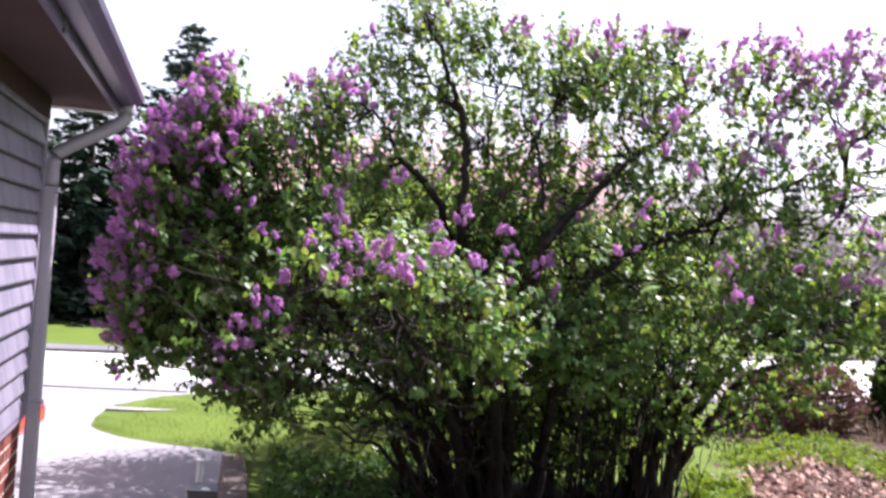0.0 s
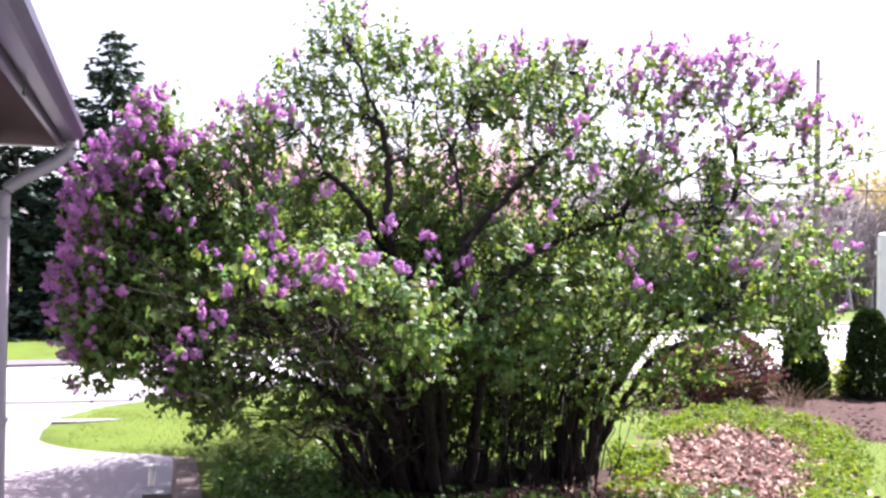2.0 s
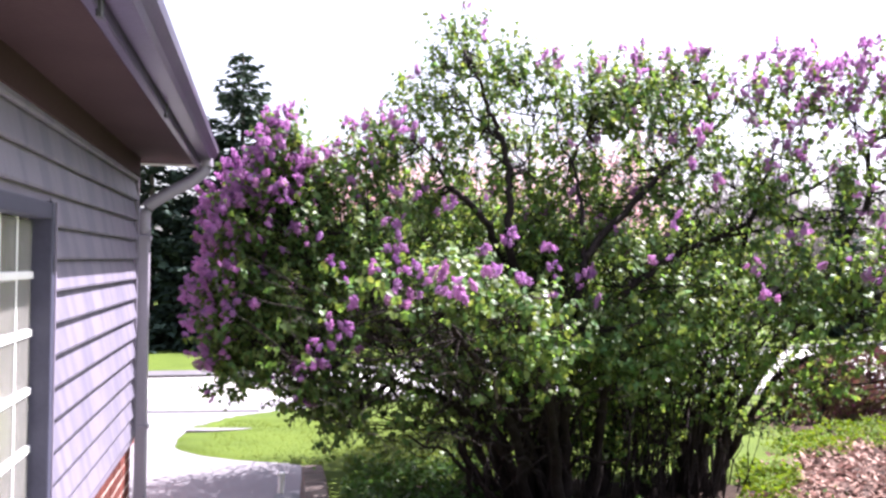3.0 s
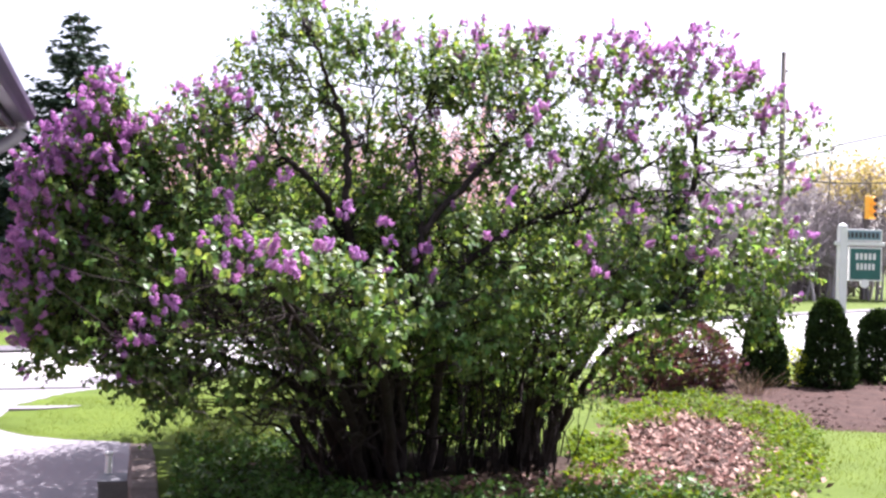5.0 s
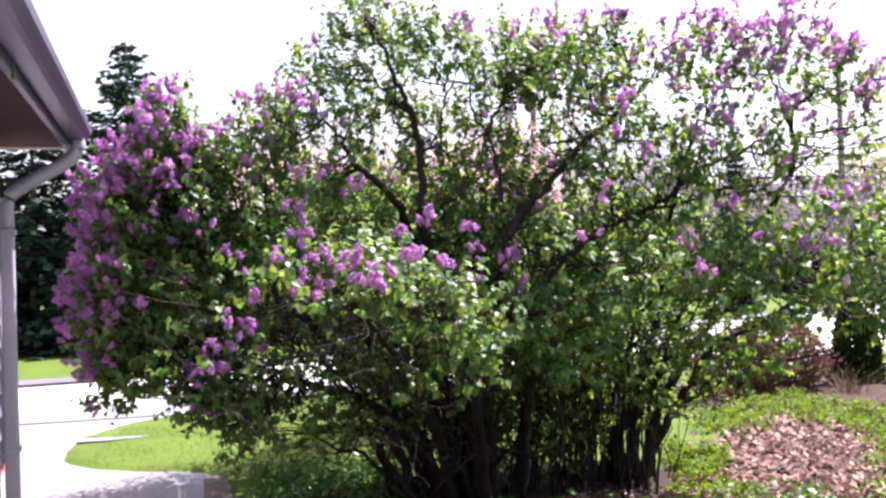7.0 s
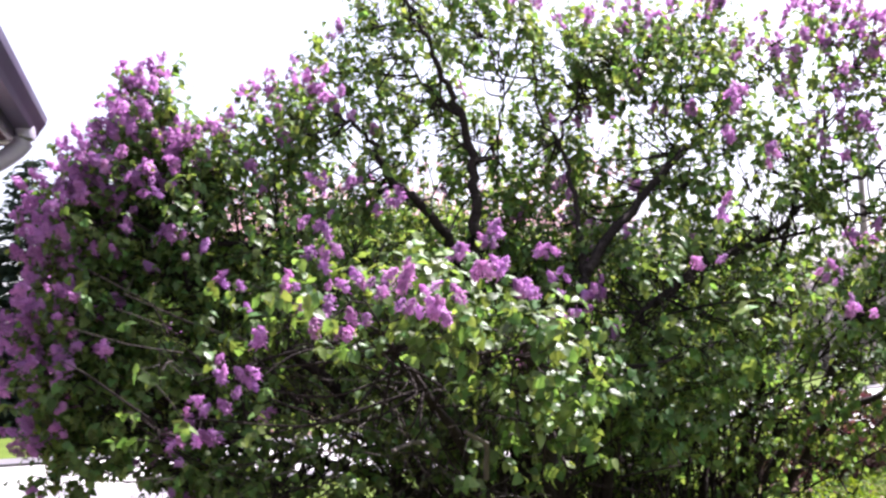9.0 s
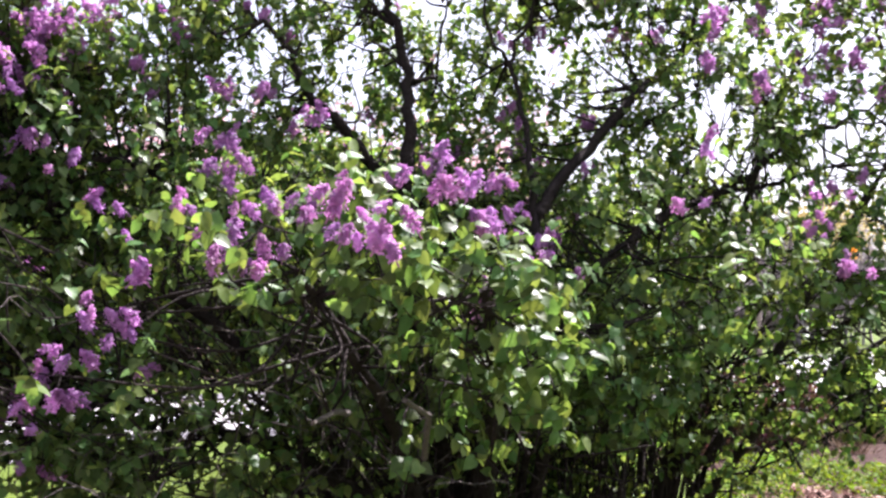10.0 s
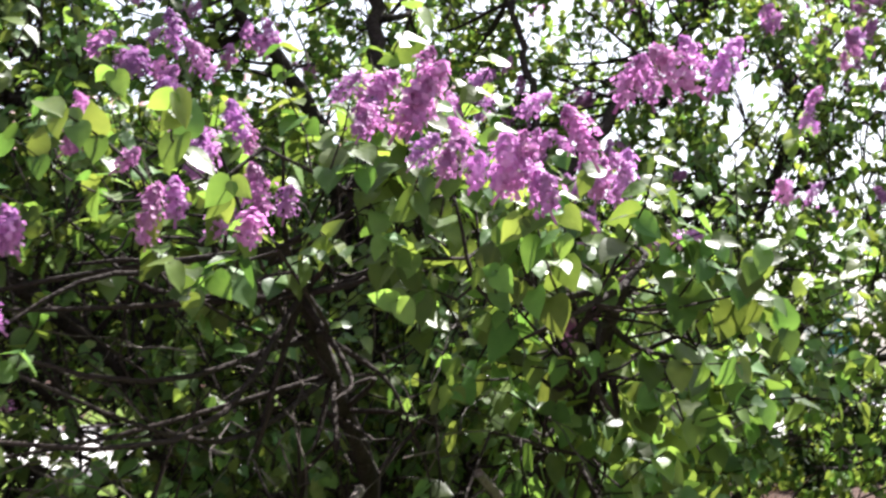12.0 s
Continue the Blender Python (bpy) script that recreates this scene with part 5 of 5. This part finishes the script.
def spruce(at, height, radius, label, seed, material, bare=0.06):
    r = np.random.default_rng(seed)
    ob = thing("spruce_tree", at, label, "tree", "evergreens across the street")
    part("trunk", tube([(0, 0, -0.05), (0, 0, height * 0.5), (0, 0, height)], [height * 0.02, height * 0.012, 0.015], 7), M_POLE, ob)
    ps, ds, ups, sz = [], [], [], []
    levels = int(height * 3.2)
    for k in range(levels):
        h = bare + (1 - bare) * k / levels
        rad = radius * (1 - h) ** 0.8 * r.uniform(0.8, 1.12) + 0.08
        for b in range(11):
            w = r.uniform(0, 6.28)
            m = max(4, int(rad * 9))
            t = np.linspace(0.12, 1, m)
            rr = rad * r.uniform(0.75, 1.1)
            q = np.stack([np.cos(w) * rr * t, np.sin(w) * rr * t, h * height - 0.22 * rr * np.sin(t * 2.4) + 0.1 * rr * t ** 3], 1) + r.normal(0, 0.05, (m, 3))
            for s in (-1, 1, 0):
                ps.append(q)
                ds.append(np.stack([np.cos(w + s * 0.8) * np.ones(m), np.sin(w + s * 0.8) * np.ones(m), np.full(m, -0.15)], 1) + r.normal(0, 0.2, (m, 3)))
                ups.append(np.array((0, 0, 1.0)) + r.normal(0, 0.4, (m, 3)))
                sz.append(r.uniform(0.25, 0.5, m) * (0.6 + 0.5 * (1 - h)))
    v, f = scatter(OVAL, OVAL_F, np.concatenate(ps), np.concatenate(ds), np.concatenate(ups), np.concatenate(sz))
    bulk_part("crown", v, f, material, ob)


spruce((-3.78, 37.0, -1.2), 10.75, 4.2, "tall dark blue-green spruce behind the lawn", 11, M_SPRUCE)
for i, (x, y, h, r) in enumerate(((-6.8, 36.5, 9.0, 3.8), (-9.6, 37.0, 8.6, 3.4), (-0.6, 37.5, 5.0, 2.3), (-13.0, 38, 8.2, 3.2), (-5.2, 35.5, 5.2, 2.3), (2.4, 38.5, 4.6, 2.2), (-4.4, 34.8, 4.2, 2.0))):
    spruce((x, y, -1.2), h, r, "dark shaded evergreen behind the lawn", 20 + i, M_SPRUCE, 0.02)

spruce((22.05, 44.0, -1.2), 8.1, 1.1, "slim dark evergreen beyond the street", 41, M_SPRUCE, 0.02)


def bare_tree(vs, fs, off, x, y, z, h, r):
    """Trunk, limbs and fine twigs of a leafless tree into arrays."""
    def add(v, f):
        vs.append(np.array(v))
        fs.append(np.array(f) + off[0])
        off[0] += len(v)
    top = np.array((x + r.normal(0, 0.3), y + r.normal(0, 0.3), z + h))
    foot = np.array((x, y, z))
    v, f = twigs(foot[None], top[None], 0.018 * h, 0.01, 0.03, r)
    add(v, f)
    n = 26
    t = r.uniform(0.25, 0.95, n)
    a = foot + (top - foot) * t[:, None]
    d = unit(np.column_stack([r.normal(0, 1, (n, 2)), r.uniform(0.3, 1.2, n)]))
    b = a + d * (h * 0.32 * (1.1 - t * 0.7))[:, None]
    v, f = twigs(a, b, 0.05, 0.015, 0.08, r)
    add(v, f)
    m = 180
    k = r.integers(0, n, m)
    s = r.uniform(0.3, 1, m)[:, None]
    a2 = a[k] + (b[k] - a[k]) * s
    b2 = a2 + unit(d[k] + r.normal(0, 0.7, (m, 3))) * r.uniform(0.3, 1.1, (m, 1))
    v, f = twigs(a2, b2, 0.02, 0.008, 0.1, r)
    add(v, f)


r_w = np.random.default_rng(77)
vs, fs, off = [], [], [0]
for i in range(170):
    q = r_w.uniform(-0.05, 0.68)
    bare_tree(vs, fs, off, 6 + 62 * q + r_w.normal(0, 1), 50 + 14 * q + r_w.uniform(0, 9), -1.2, r_w.uniform(5.5, 9.0), r_w)
woods = new("bare_woods", bulk_mesh("bare_woods", np.concatenate(vs), np.concatenate(fs), M_BARE))
tagged(woods, "hazy brown leafless woods beyond the street", "woods", kind="stuff")
n = 9000
q = r_w.uniform(0, 0.7, n)
p = np.stack([6 + 62 * q, 56 + 14 * q + r_w.uniform(0, 8, n), r_w.uniform(-1.2, 2.6, n) * r_w.uniform(0.4, 1, n)], 1)
v, f = scatter(OVAL, OVAL_F, p, r_w.normal(0, 1, (n, 3)), r_w.normal(0, 1, (n, 3)), r_w.uniform(0.3, 0.8, n))
tagged(new("undergrowth", bulk_mesh("undergrowth", v, f, M_BARE)), "brown undergrowth at the edge of the woods", "undergrowth", kind="stuff")
n = 2600
p = np.array((45.0, 62, 6.9)) + r_w.normal(0, 1, (n, 3)) * np.array((2.6, 2.0, 0.9))
v, f = scatter(OVAL, OVAL_F, p, r_w.normal(0, 1, (n, 3)), r_w.normal(0, 1, (n, 3)), r_w.uniform(0.2, 0.45, n))
yt = thing("budding_tree", (45, 62, -1.2), "tree in yellow-green bud at the woods' edge", "tree")
part("trunk", tube([(0, 0, -0.05), (0.1, 0, 4), (0, 0.1, 8.2)], [0.2, 0.14, 0.04], 7), M_POLE, yt)
bulk_part("crown", v - np.array((45, 62, -1.2)), f, M_CATKIN, yt)

# flowering tree behind the lilac
ct = thing("crabapple_tree", (2.0, 11.9, float(ground_z(2.0, 11.9))), "small tree in pale pink bloom behind the lilac", "tree")
part("trunk", tube([(0, 0, -0.05), (0.05, 0, 0.9), (-0.05, 0.05, 1.5)], [0.09, 0.07, 0.05], 8), M_BARK, ct, smooth=True)
ends = []
for k in range(20):
    w = k * 2.4
    # ends 14 to 19 are unseen, added low on the left to shade the drive
    e = np.array((-0.8 - 0.26 * (k - 14), -0.15 - 0.6 * (k % 3), 2.3 + 0.15 * (k % 2))) if k > 13 else np.array((math.cos(w) * rng.uniform(0.6, 1.9), math.sin(w) * rng.uniform(0.4, 1.3), rng.uniform(1.9, 2.7) + 0.35 * math.cos(w)))
    part("limb", tube(smooth_line([(0, 0, 1.3), tuple(e * 0.5 + np.array((0, 0, 0.6))), tuple(e)], 4), np.linspace(0.035, 0.008, 9), 5), M_BARK, ct, smooth=True)
    ends.append(e)
ends = np.array(ends)
n = 24000
p = ends[np.where(rng.random(n) < 0.5, rng.integers(0, 14, n), rng.integers(14, 20, n))] * rng.uniform(0.72, 1.05, (n, 1)) + rng.normal(0, 0.27, (n, 3))
v, f = scatter(OVAL, OVAL_F, p, rng.normal(0, 1, (n, 3)), rng.normal(0, 1, (n, 3)), rng.uniform(0.05, 0.09, n))
bulk_part("crown", v, f, M_PINK, ct, "pale pink blossom")

# ---- street furniture ----
sp = thing("street_sign", (8.63, 12.2, float(ground_z(8.63, 12.2))), "white wooden post with a hanging green street sign", "sign", turn=-8)
zb = -float(ground_z(8.63, 12.2))
part("post", box(0.105, 0.105, 2.08 + zb, (0, 0, -0.05), 0.008), M_WHITE, sp)
part("finial", box(0.13, 0.13, 0.06, (0, 0, 2.03 + zb), 0.03, 0.6), M_WHITE, sp)
part("arm", box(0.68, 0.06, 0.05, (0.24, 0, 1.80 + zb), 0.005), M_WHITE, sp)
top = part("name_board", box(0.56, 0.03, 0.16, (0.27, 0, 1.86 + zb), 0.004), M_WHITE, sp, "small framed blue-grey board")
part("panel", box(0.52, 0.036, 0.125, (0.27, 0, 1.877 + zb), 0.002), M_SIGNBLUE, top)
bd = part("sign_board", box(0.46, 0.03, 0.45, (0.32, 0, 1.33 + zb), 0.004), M_WHITE, sp, "green sign board in a white frame")
part("panel", box(0.42, 0.036, 0.41, (0.32, 0, 1.35 + zb), 0.002), M_SIGN, bd)
part("pendant", tube([(0.32, -0.018, 1.3 + zb), (0.32, 0.018, 1.3 + zb)], [0.06, 0.06], 14), M_WHITE, sp)
for z, w in ((1.615, 0.3), (1.48, 0.27)):
    for k in range(5):
        part("bar", box(w / 5 * 0.62, 0.006, 0.085, (0.32 - w / 2 + (k + 0.5) * w / 5, -0.02, z + zb)), M_WHITE, bd)
for k in range(8):
    part("bar", box(0.035, 0.006, 0.07, (0.07 + k * 0.058, -0.02, 1.905 + zb)), M_DARKGREY, top)


def utility_pole(x, y, height, r, label):
    ob = thing("utility_pole", (x, y, -1.2), label, "pole")
    part("pole", tube([(0, 0, -0.05), (0, 0, height * 0.5), (0, 0, height)], [r, r * 0.85, r * 0.65], 10), M_POLE, ob, smooth=True)
    for z in (height - 0.9, height - 2.2):
        part("bracket", box(0.12, 0.2, 0.1, (r * 0.8, 0, z), 0.01), M_POLE, ob)


utility_pole(25.7, 41.3, 12.1, 0.17, "tall weathered wooden utility pole by the street")
utility_pole(11.45, 40.0, 11.1, 0.17, "weathered wooden utility pole beyond the street")
sg = thing("traffic_signal", (27.9, 38.0, 3.4), "yellow traffic signal hung on a span wire", "traffic signal")
part("housing", box(0.36, 0.3, 0.95, (0, 0, 0), 0.03), M_YELLOW, sg)
for k in range(3):
    part("visor", tube([(0, -0.15, 0.16 + k * 0.31), (0, -0.34, 0.16 + k * 0.31)], [0.12, 0.12], 12), M_YELLOW, sg)
    part("lens", tube([(0, -0.346, 0.16 + k * 0.31), (0, -0.35, 0.16 + k * 0.31)], [0.11, 0.11], 12), M_LENS, sg)
part("hanger", tube([(0, 0, 0.94), (0, 0, 1.5)], [0.02, 0.02], 6), M_WIRE, sg)
for pts, r in (([(25.7, 41.3, 5.3), (27.9, 38.0, 4.9), (36, 33, 5.6)], 0.03), ([(25.7, 41.3, 6.1), (27.0, 39.5, 6.4), (27.9, 38.5, 6.8), (40, 34, 9.5)], 0.035), ([(27.0, 39.5, 6.4), (26.95, 39.5, 5.3), (26.9, 39.5, 4.06)], 0.02), ([(11.45, 40, 5.6), (20, 40.3, 5.1), (25.7, 41.3, 5.4)], 0.025)):
    w = thing("span_wire", pts[0], "thin black overhead cable", "cable")
    line = smooth_line(pts, 6)
    part("cable", tube([p - Vector(pts[0]) for p in line], [r] * len(line), 5), M_WIRE, w)

# ---- parked car ----
car = thing("parked_car", (-4.26, 10.5, -0.57), "red car parked on the driveway", "car")
bm = bmesh.new()
outline = [(-2.15, 0.25), (-2.2, 0.6), (-1.9, 0.78), (-1.0, 0.92), (-0.45, 1.38), (0.9, 1.42), (1.55, 1.02), (2.1, 0.95), (2.18, 0.6), (2.12, 0.25)]
a = [bm.verts.new((x, -0.86 + (0.16 if z > 1.0 else 0), z)) for x, z in outline]
b = [bm.verts.new((x, 0.86 - (0.16 if z > 1.0 else 0), z)) for x, z in outline]
for i in range(len(outline)):
    j = (i + 1) % len(outline)
    bm.faces.new((a[i], b[i], b[j], a[j]))
bm.faces.new(a)
bm.faces.new(b[::-1])
bmesh.ops.recalc_face_normals(bm, faces=bm.faces[:])
bmesh.ops.bevel(bm, geom=bm.edges[:], offset=0.05, segments=2, affect="EDGES")
part("body", bm, M_CARRED, car, smooth=True)
part("rear_bumper", box(0.16, 1.66, 0.2, (2.14, 0, 0.3), 0.05), M_CARRED, car)
part("rear_window", box(0.02, 1.2, 0.36, (1.3, 0, 1.0), 0.005), M_LENS, car)
for s in (-1, 1):
    part("tail_lamp", box(0.12, 0.26, 0.26, (2.1, s * 0.68, 0.62), 0.04), M_TAIL, car)
    for x in (-1.35, 1.35):
        wh = part("wheel", tube([(x, s * 0.68, 0.31), (x, s * 0.88, 0.31)], [0.31, 0.31], 20), M_RUBBER, car)
        part("rim", tube([(x, s * 0.885, 0.31), (x, s * 0.892, 0.31)], [0.2, 0.18], 16), M_TRIM, wh)
